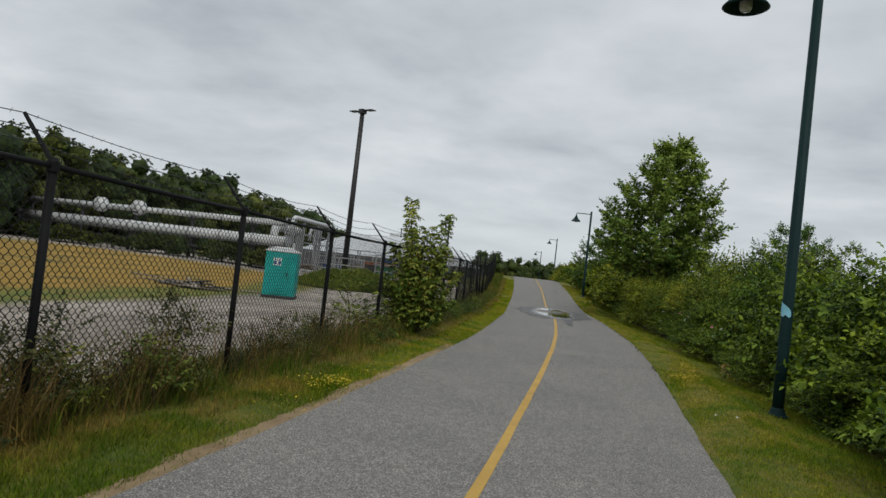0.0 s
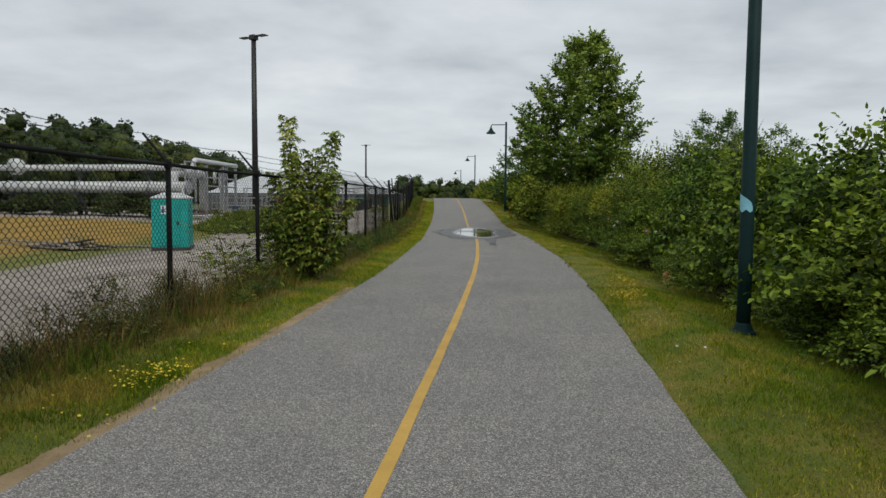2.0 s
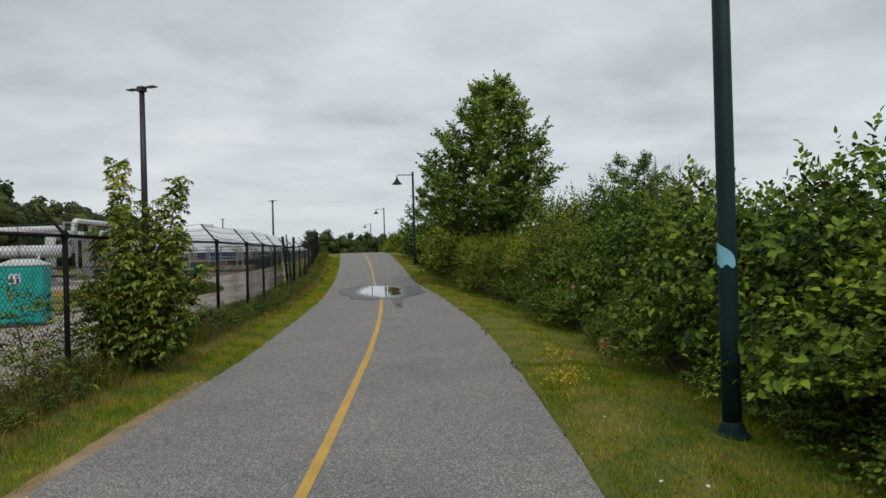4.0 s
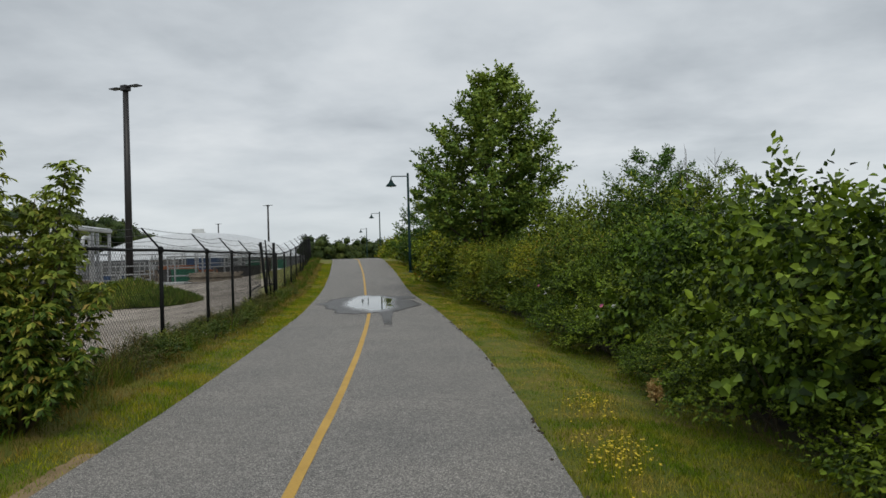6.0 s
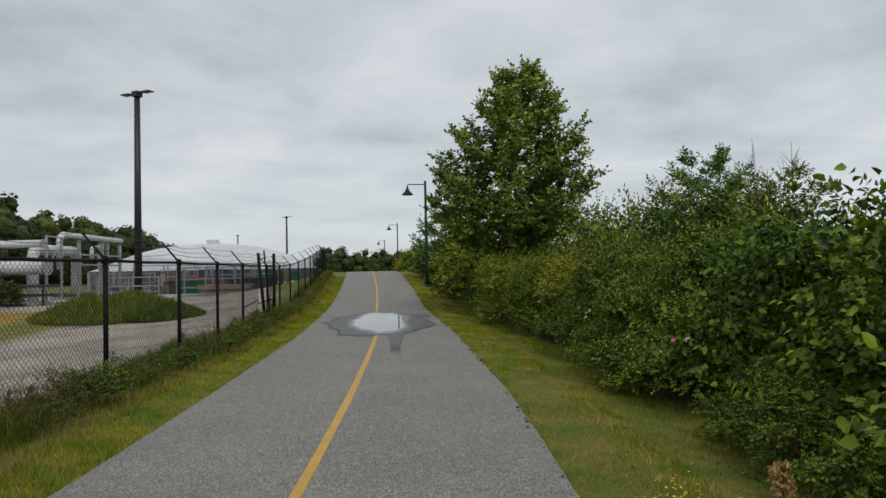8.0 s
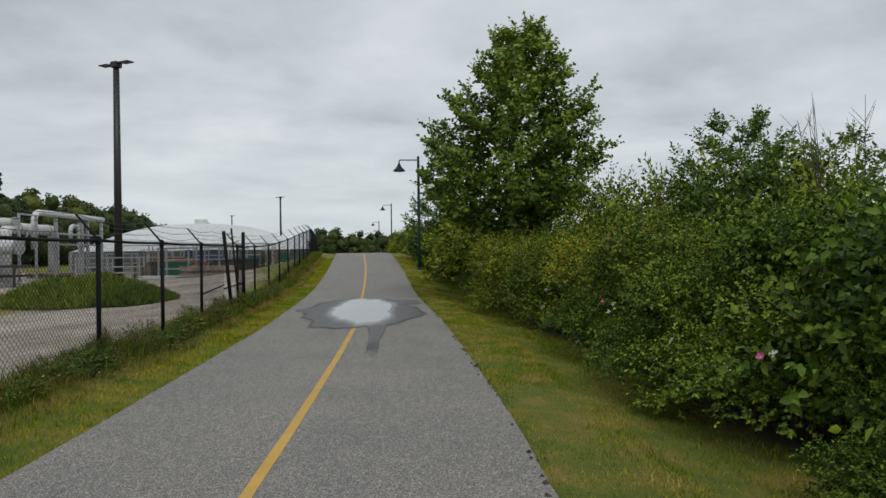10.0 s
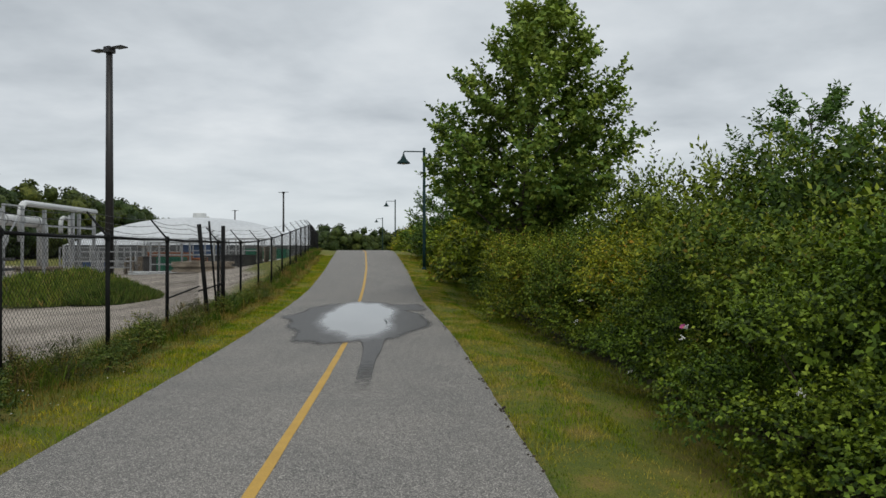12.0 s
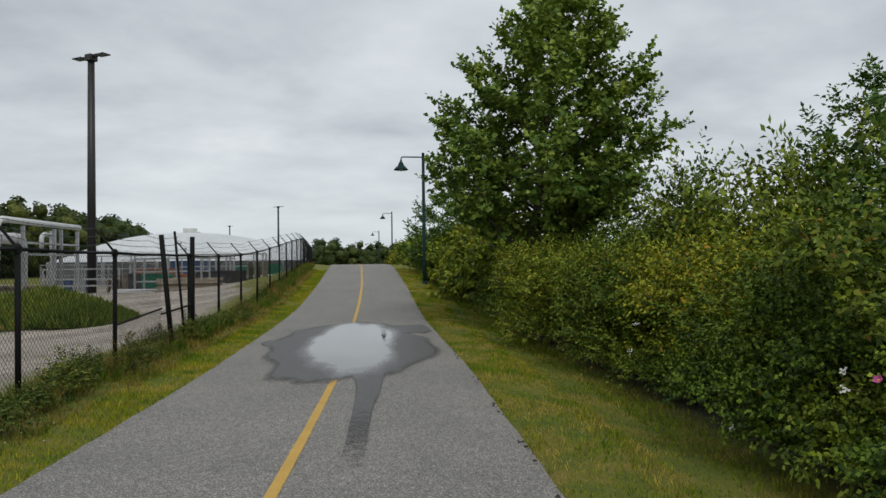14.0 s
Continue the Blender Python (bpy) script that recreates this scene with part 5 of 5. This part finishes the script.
def bent_pipe_unit(x, y, turn):
    """A tall pipe loop over a round-ended vessel, on steel legs."""
    g = gz(x, y)
    t = thing("process_unit", "white pipe loop over a horizontal vessel on steel frame", "process unit", at=(x, y, g), turn=turn)
    zt = 4.6 - g
    loop = [(0, 0, zt - 2.6), (0, 0, zt - 0.7)] + [(0.62 - 0.62 * math.cos(a), 0, zt - 0.62 + 0.62 * math.sin(a)) for a in (0.3, 0.7, 1.1, 1.57)] + [(12.2, 0, zt)]
    Buf().tube(loop, 0.21, 16).make("pipe_loop", WHITE_PAINT, t, smooth=True)
    main = [(-2.1, 0.9, -0.2), (-2.1, 0.9, zt - 1.9)] + [(-1.45 - 0.65 * math.cos(a), 0.9, zt - 1.8 + 0.65 * math.sin(a)) for a in (0.3, 0.7, 1.1, 1.57)] + [(4.4, 0.9, zt - 1.15), (4.8, 0.9, zt - 1.3), (4.95, 0.9, zt - 1.7), (4.95, 0.9, -0.2)]
    Buf().tube(main, 0.38, 20).make("main_pipe", WHITE_PAINT, t, "thick white pipe with elbows", True)
    for px in (-0.6, 1.6, 3.8):
        Buf().tube([(px - 0.05, 0.9, zt - 1.15), (px + 0.05, 0.9, zt - 1.15)], 0.43, 20).make("flange", GREY_STEEL, t)
    for px in (-3.2, -0.9):
        Buf().box(px - 0.07, -0.6, -0.3, px + 0.07, -0.46, zt - 0.35).make("stanchion", GREY_STEEL, t)
    Buf().box(-3.27, -0.6, zt - 0.349, -0.83, -0.46, zt - 0.25).make("portal_beam", GREY_STEEL, t)
    for px in (8.0, 8.35, 9.6):
        Buf().tube([(px, 0.25, -0.2), (px, 0.25, zt - 0.45)], 0.11, 10).make("riser_pipe", WHITE_PAINT, t, smooth=True)
    bend = [(7.0, 0.5, zt - 1.9), (7.0, 0.5, zt - 1.2)] + [(7.45 - 0.45 * math.cos(a), 0.5, zt - 1.15 + 0.45 * math.sin(a)) for a in (0.4, 0.9, 1.57)] + [(8.4, 0.5, zt - 0.75), (8.6, 0.5, zt - 1.0), (8.6, 0.5, zt - 2.4)]
    Buf().tube(bend, 0.16, 12).make("elbow_pipe", WHITE_PAINT, t, smooth=True)
    for k, px in enumerate((3.2, 7.8, 8.9, 11.8)):
        Buf().box(px - 0.11, -0.15, -0.3, px + 0.11, 0.07, zt - 0.3, None, 0.01).make("column", GREY_STEEL, t)
    for z in (zt - 1.5, zt - 2.3):
        Buf().box(3.2, -0.1, z, 11.8, 0.02, z + 0.14).make("beam", GREY_STEEL, t)
    Buf().tube([(-2.0, -0.1, zt - 2.4), (-0.4, -0.1, zt - 0.9)], 0.06, 6).make("brace", GREY_STEEL, t)
    return t


bent_pipe_unit(-33.05, 56.97, 101)


CLADDING = surface("grey_cladding", (0.085, 0.09, 0.097), (0.145, 0.15, 0.158), 0.5, 0.6, 0.1, 6, 0.2)


def dome_hall(x, y, turn, half, length, rise, wall):
    """A low fabric hall with a rounded roof, a ridge vent and a slatted side."""
    g = gz(x, y)
    t = thing("fabric_hall", "low white fabric-roofed hall with ridge vent", "hall", at=(x, y, g), turn=turn)
    n, m = 20, 14
    b = Buf()
    for j in range(m + 1):
        v = -1 + 2 * j / m
        for i in range(n + 1):
            u = -1 + 2 * i / n
            k = max(0.0, 1 - abs(u) ** 2.3) * max(0.0, 1 - abs(v) ** 5)
            b.v.append((u * half, v * length, wall + rise * k ** 0.8))
    for j in range(m):
        for i in range(n):
            o = j * (n + 1) + i
            b.f.append((o, o + 1, o + n + 2, o + n + 1))
    b.make("roof", MEMBRANE, t, smooth=True)
    for i in range(n // 2 + 1):
        u = -1 + 4 * i / n
        Buf().box(u * half - 0.12, -length - 0.1, -0.5, u * half + 0.12, -length + 0.1, wall, None, 0.02).make("column", GREY_STEEL, t)
    Buf().box(-half, -length, -0.6, half, length, wall - 0.02).make("wall", CLADDING, t, "grey metal cladding")
    for v in (-5.5, 3.0):
        Buf().box(-0.7, v - 0.8, wall + rise - 0.3, 0.7, v + 0.8, wall + rise + 0.5, None, 0.06).make("ridge_vent", PALE_PLASTIC, t)
    return t


dome_hall(-38.6, 96.0, 22, 11.8, 16, 3.2, 2.35)


def area_light_pole(x, y, height, label, heads=2):
    g = gz(x, y)
    height -= g
    t = thing("light_pole", label, "light pole", "tall yard lights", (x, y, g), -20)
    Buf().tube([(0, 0, -0.3), (0, 0, height)], [0.30, 0.22], 12).make("pole", POLE_BROWN, t, smooth=True)
    Buf().box(-0.3, -0.3, height - 0.25, 0.3, 0.3, height + 0.2, None, 0.04).make("mount", POLE_BROWN, t)
    for s in (-1, 1):
        Buf().box(s * 0.28, -0.1, height + 0.0, s * 0.7, 0.1, height + 0.1).make("arm", POLE_BROWN, t)
        Buf().box(min(s * 0.65, s * 1.55), -0.32, height + 0.0, max(s * 0.65, s * 1.55), 0.32, height + 0.09, None, 0.03).make("lamp_head", POLE_BROWN, t)
    return t


area_light_pole(-29.09, 60.74, 15.74, "tall dark pole with two flat lamp heads in yard")
area_light_pole(-62.2, 195.0, 16.5, "distant dark pole with two flat lamp heads")
area_light_pole(-111.0, 280.0, 16.5, "very distant thin light pole")


def mound(x, y, rx, ry, h, seed):
    """A grassy heap of soil with a coat of blades."""
    rng = np.random.default_rng(seed)
    t = thing("grass_mound", "overgrown green soil heap on the gravel", "mound", at=(x, y, gz(x, y) - 0.05))
    b, n, rings = Buf(), 40, 9
    def height(a, r):
        return h * (1 - r ** 2.2) * (1 + 0.3 * noise.noise((math.cos(a) * r * 2 + seed, math.sin(a) * r * 2, 0)))
    b.v.append((0, 0, height(0, 0)))
    for r in range(1, rings + 1):
        for k in range(n):
            a = 2 * math.pi * k / n
            q = r / rings
            b.v.append((rx * q * math.cos(a), ry * q * math.sin(a), height(a, q) - (0.1 if r == rings else 0)))
    for k in range(n):
        b.f.append((0, 1 + k, 1 + (k + 1) % n))
    for r in range(rings - 1):
        for k in range(n):
            k2 = (k + 1) % n
            b.f.append((1 + r * n + k, 1 + (r + 1) * n + k, 1 + (r + 1) * n + k2, 1 + r * n + k2))
    b.make("soil", GROUND_SOIL, t, smooth=True)
    m = 9000
    a, q = rng.uniform(0, 2 * np.pi, m), np.sqrt(rng.uniform(0, 1.12, m))
    base = np.stack([rx * q * np.cos(a), ry * q * np.sin(a), np.array([max(0.0, height(u, min(v, 1.0))) for u, v in zip(a, q)])], 1)
    al = unit(rng.normal(size=(m, 3)) * 0.4 + np.array([0, 0, 1]))
    v, f = leaf_arrays(base, al, rng.normal(size=(m, 3)), rng.uniform(0.15, 0.5, m), rng.uniform(0.025, 0.055, m))
    fo = new("grass_cover", fast_mesh("grass_cover", v, f, LEAF_WEED_GREEN)); fo.parent = t
    return t


GROUND_SOIL = surface("mound_soil", (0.06, 0.075, 0.025), (0.10, 0.11, 0.04), 1.5, 0.95, 0.0, 20, 0.5)
LEAF_WEED_GREEN = leaf_material("mound_weeds", (0.07, 0.12, 0.016), (0.14, 0.20, 0.028), (0.25, 0.28, 0.06), (0.26, 0.20, 0.08))
mound(-18.4, 40.0, 3.7, 2.8, 0.92, 81)
mound(-15.3, 38.6, 1.5, 1.5, 0.4, 82)


def plank(x, y, length, turn, lift=0.0, tilt=0.0):
    t = tagged(Buf().box(-length / 2, -0.11, 0, length / 2, 0.11, 0.045, None, 0.006).make("timber_plank", GREYWOOD), "weathered grey timber plank lying in the field", "plank", "loose planks in the field")
    t.matrix_basis = pose(x, y, gz(x, y) + 0.02 + lift, 0, tilt, turn)
    return t


plank(-20.6, 25.2, 3.8, 14)
plank(-19.6, 24.7, 2.6, -8, 0.05)
plank(-21.2, 25.6, 3.0, 4, 0.06, 2)
plank(-18.7, 25.4, 2.2, 30, 0.02)
plank(-18.9, 24.3, 2.4, -22, 0.10, 3)
plank(-17.9, 24.5, 1.6, 12, 0.02)
plank(-19.4, 25.3, 2.8, -3, 0.11, -3)
plank(-18.2, 24.0, 1.9, 48, 0.06, 4)
plank(-17.6, 26.3, 2.6, 6)


def scrap_heap(x, y):
    """Broken dark boards thrown over one another."""
    t = thing("scrap_heap", "low heap of dark broken boards in the field", "scrap", at=(x, y, gz(x, y)), turn=10)
    rng = random.Random(12)
    for k in range(14):
        w, l = rng.uniform(0.08, 0.2), rng.uniform(0.4, 1.0)
        m = pose(rng.uniform(-1.1, 1.1), rng.uniform(-0.4, 0.4), 0.05 + 0.016 * k, rng.uniform(-9, 9), rng.uniform(-10, 10), rng.uniform(-50, 50))
        Buf().box(-l, -w, -0.02, l, w, 0.02, m, 0.004).make("board", DARK_STEEL if k % 3 else GREYWOOD, t)
    return t


scrap_heap(-18.4, 24.9)


def pallet_stack(x, y, n, turn):
    t = thing("pallet_stack", "stack of weathered wooden pallets in the yard", "pallets", at=(x, y, gz(x, y)), turn=turn)
    for k in range(n):
        p = Buf()
        for i in range(6):
            u = -0.55 + i * 0.22
            p.box(-0.6, u - 0.07, k * 0.15 + 0.11, 0.6, u + 0.07, k * 0.15 + 0.135)
        for u in (-0.52, 0, 0.52):
            p.box(u - 0.05, -0.6, k * 0.15, u + 0.05, 0.6, k * 0.15 + 0.108)
        p.make("pallet", GREYWOOD, t)
    return t


pallet_stack(-22.0, 62.0, 7, 15)
pallet_stack(-23.9, 63.0, 5, 40)
pallet_stack(-18.5, 63.5, 8, 5)


def skip_bin(x, y, turn, w, d, h, mat, label, cat):
    """An open bin with ribs, a rim and skids."""
    t = thing("waste_bin" if cat == "bin" else "storage_container", label, cat, at=(x, y, gz(x, y)), turn=turn)
    b = Buf()
    for x0, x1, y0, y1 in ((-w, w, -d, -d + 0.06), (-w, w, d - 0.06, d), (-w, -w + 0.06, -d + 0.061, d - 0.061), (w - 0.06, w, -d + 0.061, d - 0.061)):
        b.box(x0, y0, 0.1, x1, y1, h)
    b.box(-w + 0.061, -d + 0.061, 0.1, w - 0.061, d - 0.061, 0.16 if cat == "bin" else h - 0.03)
    b.make("body", mat, t)
    for k in range(7):
        u = -w + 0.1 + (2 * w - 0.2) * k / 6
        Buf().box(u - 0.04, -d - 0.05, 0.12, u + 0.04, -d - 0.001, h - 0.05).make("rib", mat, t)
    Buf().box(-w - 0.04, -d - 0.07, h - 0.08, w + 0.04, -d - 0.052, h + 0.02, None, 0.01).make("rim", mat, t)
    for s in (-1, 1):
        Buf().box(s * w * 0.7 - 0.08, -d, 0, s * w * 0.7 + 0.08, d, 0.099).make("skid", DARK_STEEL, t)
    return t


skip_bin(-25.3, 62.5, 10, 0.9, 0.7, 1.1, GREEN_PAINT, "open green steel waste bin in the yard", "bin")
skip_bin(-34.0, 84, 5, 2.0, 1.2, 1.9, BLUE_PAINT, "blue steel storage container in the yard", "container")
skip_bin(-26.5, 68, -8, 1.5, 0.9, 1.0, RUST, "rusty orange open steel bin in the yard", "bin")
skip_bin(-20.5, 62, -8, 1.4, 0.9, 0.9, DARK_STEEL, "dark grey steel skip in the yard", "bin")


def frame_rack(x, y, turn, w, h):
    t = thing("steel_rack", "grey steel storage rack standing in the yard", "rack", at=(x, y, gz(x, y)), turn=turn)
    for sx in (-1, 0, 1):
        for sy in (-0.5, 0.5):
            Buf().box(sx * w - 0.05, sy - 0.05, 0, sx * w + 0.05, sy + 0.05, h, None, 0.006).make("upright", GREY_STEEL, t)
    for z in (0.5, h * 0.55, h - 0.1):
        for sy in (-0.5, 0.5):
            Buf().box(-w + 0.051, sy - 0.03, z, -0.051, sy + 0.03, z + 0.09).box(0.051, sy - 0.03, z, w - 0.051, sy + 0.03, z + 0.09).make("beam", GREY_STEEL, t)
    return t


frame_rack(-26.0, 74, 8, 3.2, 2.6)
frame_rack(-33.5, 66, 4, 2.6, 2.0)
frame_rack(-29.0, 59.5, 12, 2.2, 1.7)
frame_rack(-22.8, 59.6, -6, 2.4, 2.1)
frame_rack(-24.0, 71.5, 5, 3.0, 2.4)
frame_rack(-34.8, 76.0, 9, 3.0, 2.8)
skip_bin(-29.8, 71.0, 6, 1.6, 0.9, 1.5, RUST, "rusty brown steel bin beside the racks", "bin")
skip_bin(-27.6, 65.2, 14, 1.1, 0.8, 1.2, DARK_STEEL, "dark open steel bin between the racks", "bin")
skip_bin(-30.6, 79.0, 3, 1.6, 1.1, 2.2, BLUE_PAINT, "blue steel box standing before the hall", "container")
skip_bin(-22.4, 74.5, 8, 1.8, 0.9, 1.3, GREEN_PAINT, "long green steel bin before the hall", "bin")
pallet_stack(-27.3, 60.8, 6, 25)
pallet_stack(-32.3, 70.0, 8, -10)


def sheet_pile(x, y, n, turn, mat, label):
    t = thing("sheet_pile", label, "sheets", at=(x, y, gz(x, y)), turn=turn)
    rng = random.Random(n)
    for k in range(n):
        m = pose(rng.uniform(-0.2, 0.2), rng.uniform(-0.15, 0.15), 0, 0, 0, rng.uniform(-9, 9))
        Buf().box(-1.3, -0.55, k * 0.05, 1.3, 0.55, k * 0.05 + 0.046, m).make("sheet", mat, t)
    return t


sheet_pile(-24.6, 58.5, 4, 12, WHITE_PAINT, "pile of white sheets lying on the gravel")
sheet_pile(-30.5, 52.0, 5, 30, WHITE_PAINT, "white boards stacked at the field edge")

# tape on the lamp pole
band = Buf()
for k in range(13):
    a0, a1 = [math.pi * (0.85 + 0.75 * q / 13) for q in (k, k + 1)]
    lo0, lo1 = 1.36 + 0.015 * math.sin(k), 1.36 + 0.015 * math.sin(k + 1)
    hi0, hi1 = 1.40 + 0.16 * math.sqrt(1 - k / 13), 1.40 + 0.16 * math.sqrt(1 - (k + 1) / 13)
    band.add([(0.0775 * math.cos(a0), 0.0775 * math.sin(a0), lo0), (0.0775 * math.cos(a1), 0.0775 * math.sin(a1), lo1),
              (0.0775 * math.cos(a1), 0.0775 * math.sin(a1), hi1), (0.0775 * math.cos(a0), 0.0775 * math.sin(a0), hi0)], [(0, 1, 2, 3)])
band.make("tape_band", TAPE, lamp_a, "torn light blue tape")

# scrub under the pipes
scrub = shrub("shrub", 91, 1.6, 0.8, 1.3, 420, 7, 0.2, 0.5, LEAF_FAR, "dark scrub growing under the white pipes", stems=2)
scrub["group"] = "scrub under the pipes"
put(scrub, -57.5, 49.8, None, 10)
for k in range(1, 11):
    put_copy(scrub, -57.5 + k * 2.6, 49.8 + math.sin(k * 1.7) * 0.5, k * 67, 0.8 + 0.3 * math.sin(k * 2.3) ** 2)


# ---- clutter in the yard ----
def drum(x, y, mat, label):
    """A steel drum with rolled hoops."""
    t = thing("steel_drum", label, "drum", "drums in the yard", (x, y, gz(x, y)))
    prof = [(0.0, 0.0), (0.29, 0.0), (0.30, 0.02), (0.285, 0.04), (0.285, 0.28), (0.30, 0.30), (0.285, 0.32), (0.285, 0.56), (0.30, 0.58), (0.285, 0.60), (0.285, 0.84), (0.30, 0.87), (0.28, 0.88), (0.27, 0.86), (0.0, 0.86)]
    Buf().lathe(prof, (0, 0, 0), 18).make("shell", mat, t)
    Buf().lathe([(0.0, 0.0), (0.035, 0.0), (0.035, 0.025), (0.0, 0.03)], (0.17, 0, 0.861), 8).make("bung", DARK_STEEL, t)
    return t


for i, (x, y) in enumerate(((-31.0, 63.5), (-31.8, 63.9), (-32.5, 63.3), (-28.0, 70.2), (-27.2, 70.6))):
    drum(x, y, BLUE_PAINT if i % 2 == 0 else GREY_STEEL, "blue steel drum standing in the yard" if i % 2 == 0 else "grey steel drum standing in the yard")


def timber_pile(x, y, turn, rows, label):
    t = thing("timber_pile", label, "timber", at=(x, y, gz(x, y)), turn=turn)
    rng = random.Random(rows)
    for r in range(rows):
        for k in range(5 - r % 2):
            u = -0.6 + k * 0.27 + (r % 2) * 0.13
            e = rng.uniform(-0.2, 0.2)
            Buf().box(-1.8 + e, u - 0.1, r * 0.17, 1.8 + e, u + 0.1, r * 0.17 + 0.16, None, 0.01).make("beam", GREYWOOD, t)
    return t


timber_pile(-20.8, 58.0, 20, 4, "stack of squared grey timbers on the gravel")
timber_pile(-34.5, 61.0, -12, 3, "low stack of squared timbers near the pipes")


def ground_pipe(x, y, turn, length):
    t = thing("loose_pipe", "white plastic pipe lying on the gravel", "pipe", at=(x, y, gz(x, y)), turn=turn)
    Buf().tube([(-length / 2, 0, 0.13), (length / 2, 0, 0.13)], 0.125, 14).make("pipe", WHITE_PAINT, t, smooth=True)
    for s in (-1, 1):
        Buf().tube([(s * length / 2 - 0.12, 0, 0.13), (s * length / 2 + 0.005, 0, 0.13)], 0.15, 14).make("socket", WHITE_PAINT, t)
    return t


ground_pipe(-28.5, 55.0, -14, 4.5)
ground_pipe(-19.0, 66.0, 30, 3.5)


def scaffold(x, y, turn):
    t = thing("scaffold_frame", "grey steel scaffold frame standing in the yard", "scaffold", at=(x, y, gz(x, y)), turn=turn)
    for sx in (-1.0, 1.0):
        for sy in (-0.6, 0.6):
            Buf().tube([(sx, sy, 0), (sx, sy, 2.3)], 0.03, 8).make("upright", GREY_STEEL, t)
        for z in (0.5, 1.2, 1.9):
            Buf().tube([(sx, -0.6, z), (sx, 0.6, z)], 0.022, 6).make("rung", GREY_STEEL, t)
    for sy in (-0.6, 0.6):
        Buf().tube([(-1, sy, 0.3), (1, sy, 2.0)], 0.02, 6).make("brace", GREY_STEEL, t)
        Buf().tube([(-1, sy, 2.2), (1, sy, 2.2)], 0.022, 6).make("rail", GREY_STEEL, t)
    Buf().box(-1.0, -0.55, 1.93, 1.0, 0.55, 1.98).make("platform", GREYWOOD, t)
    return t


scaffold(-22.6, 66.5, 10)
scaffold(-29.5, 67.5, -6)


# ---- white blossom in the hedge ----
def blossom_head(x, y, z, seed):
    """A flat head of many tiny white flowers."""
    rng = np.random.default_rng(seed)
    t = thing("blossom_head", "small white blossom head on a hedge shrub", "flower", "white blossoms in the hedge", (x, y, z))
    b = Buf()
    for _ in range(10):
        c = Vector((rng.normal() * 0.02, rng.normal() * 0.02, rng.uniform(-0.01, 0.012)))
        for k in range(4):
            a = 1.5708 * k + rng.uniform(-0.3, 0.3)
            o, s = Vector((math.cos(a), math.sin(a), 0.25)) * 0.011, Vector((-math.sin(a), math.cos(a), 0)) * 0.005
            b.add([c, c + o * 0.6 + s, c + o, c + o * 0.6 - s], [(0, 1, 2, 3)])
    m = b.make("petals", WHITE_PETAL, t)
    m["kind"] = "stuff"
    Buf().tube([(0, 0, 0), (0.1, 0.0, -0.12)], [0.003, 0.004], 4).make("stalk", TWIG, t)
    t.rotation_euler = (radians(25), radians(-35), 0)
    return t


_r = random.Random(17)
for k in range(9):
    y = _r.uniform(15.5, 24)
    x, yy = beside(y, 3.55 + _r.uniform(-0.03, 0.18))
    blossom_head(x, yy, gz(x, yy) + _r.uniform(0.3, 1.0), 300 + k)


# ---- crumbs of soil and asphalt along the edge of the path ----
def edge_crumbs():
    rng = random.Random(29)
    b = Buf()
    for k in range(100):
        run = rng.choice((12.2, 15.5, 18.4, 19.6, 21.0, 22.6, 24.3, 26.5)) if k % 3 else rng.uniform(8, 28)
        y = run + rng.gauss(0, 0.22)
        x, yy = beside(y, 1.81 + rng.gauss(0, 0.025))
        r = rng.uniform(0.006, 0.022)
        z = float(level(y)) + r * 0.25
        ring = [(x + r * rng.uniform(0.7, 1.3) * math.cos(a), yy + r * rng.uniform(0.7, 1.3) * math.sin(a), z + r * rng.uniform(-0.3, 0.2)) for a in (0, 1.05, 2.1, 3.14, 4.2, 5.2)]
        b.add(ring + [(x, yy, z + r * rng.uniform(0.5, 0.9)), (x, yy, z - r * 0.6)], [(i, (i + 1) % 6, 6) for i in range(6)] + [((i + 1) % 6, i, 7) for i in range(6)])
    return tagged(b.make("edge_crumbs", CRUMB), "dark crumbs of soil and asphalt along the path edge", "debris", kind="stuff")


CRUMB = surface("dark_crumbs", (0.03, 0.022, 0.016), (0.09, 0.068, 0.05), 8.0, 0.95, 0.0, 90, 0.5)
edge_crumbs()
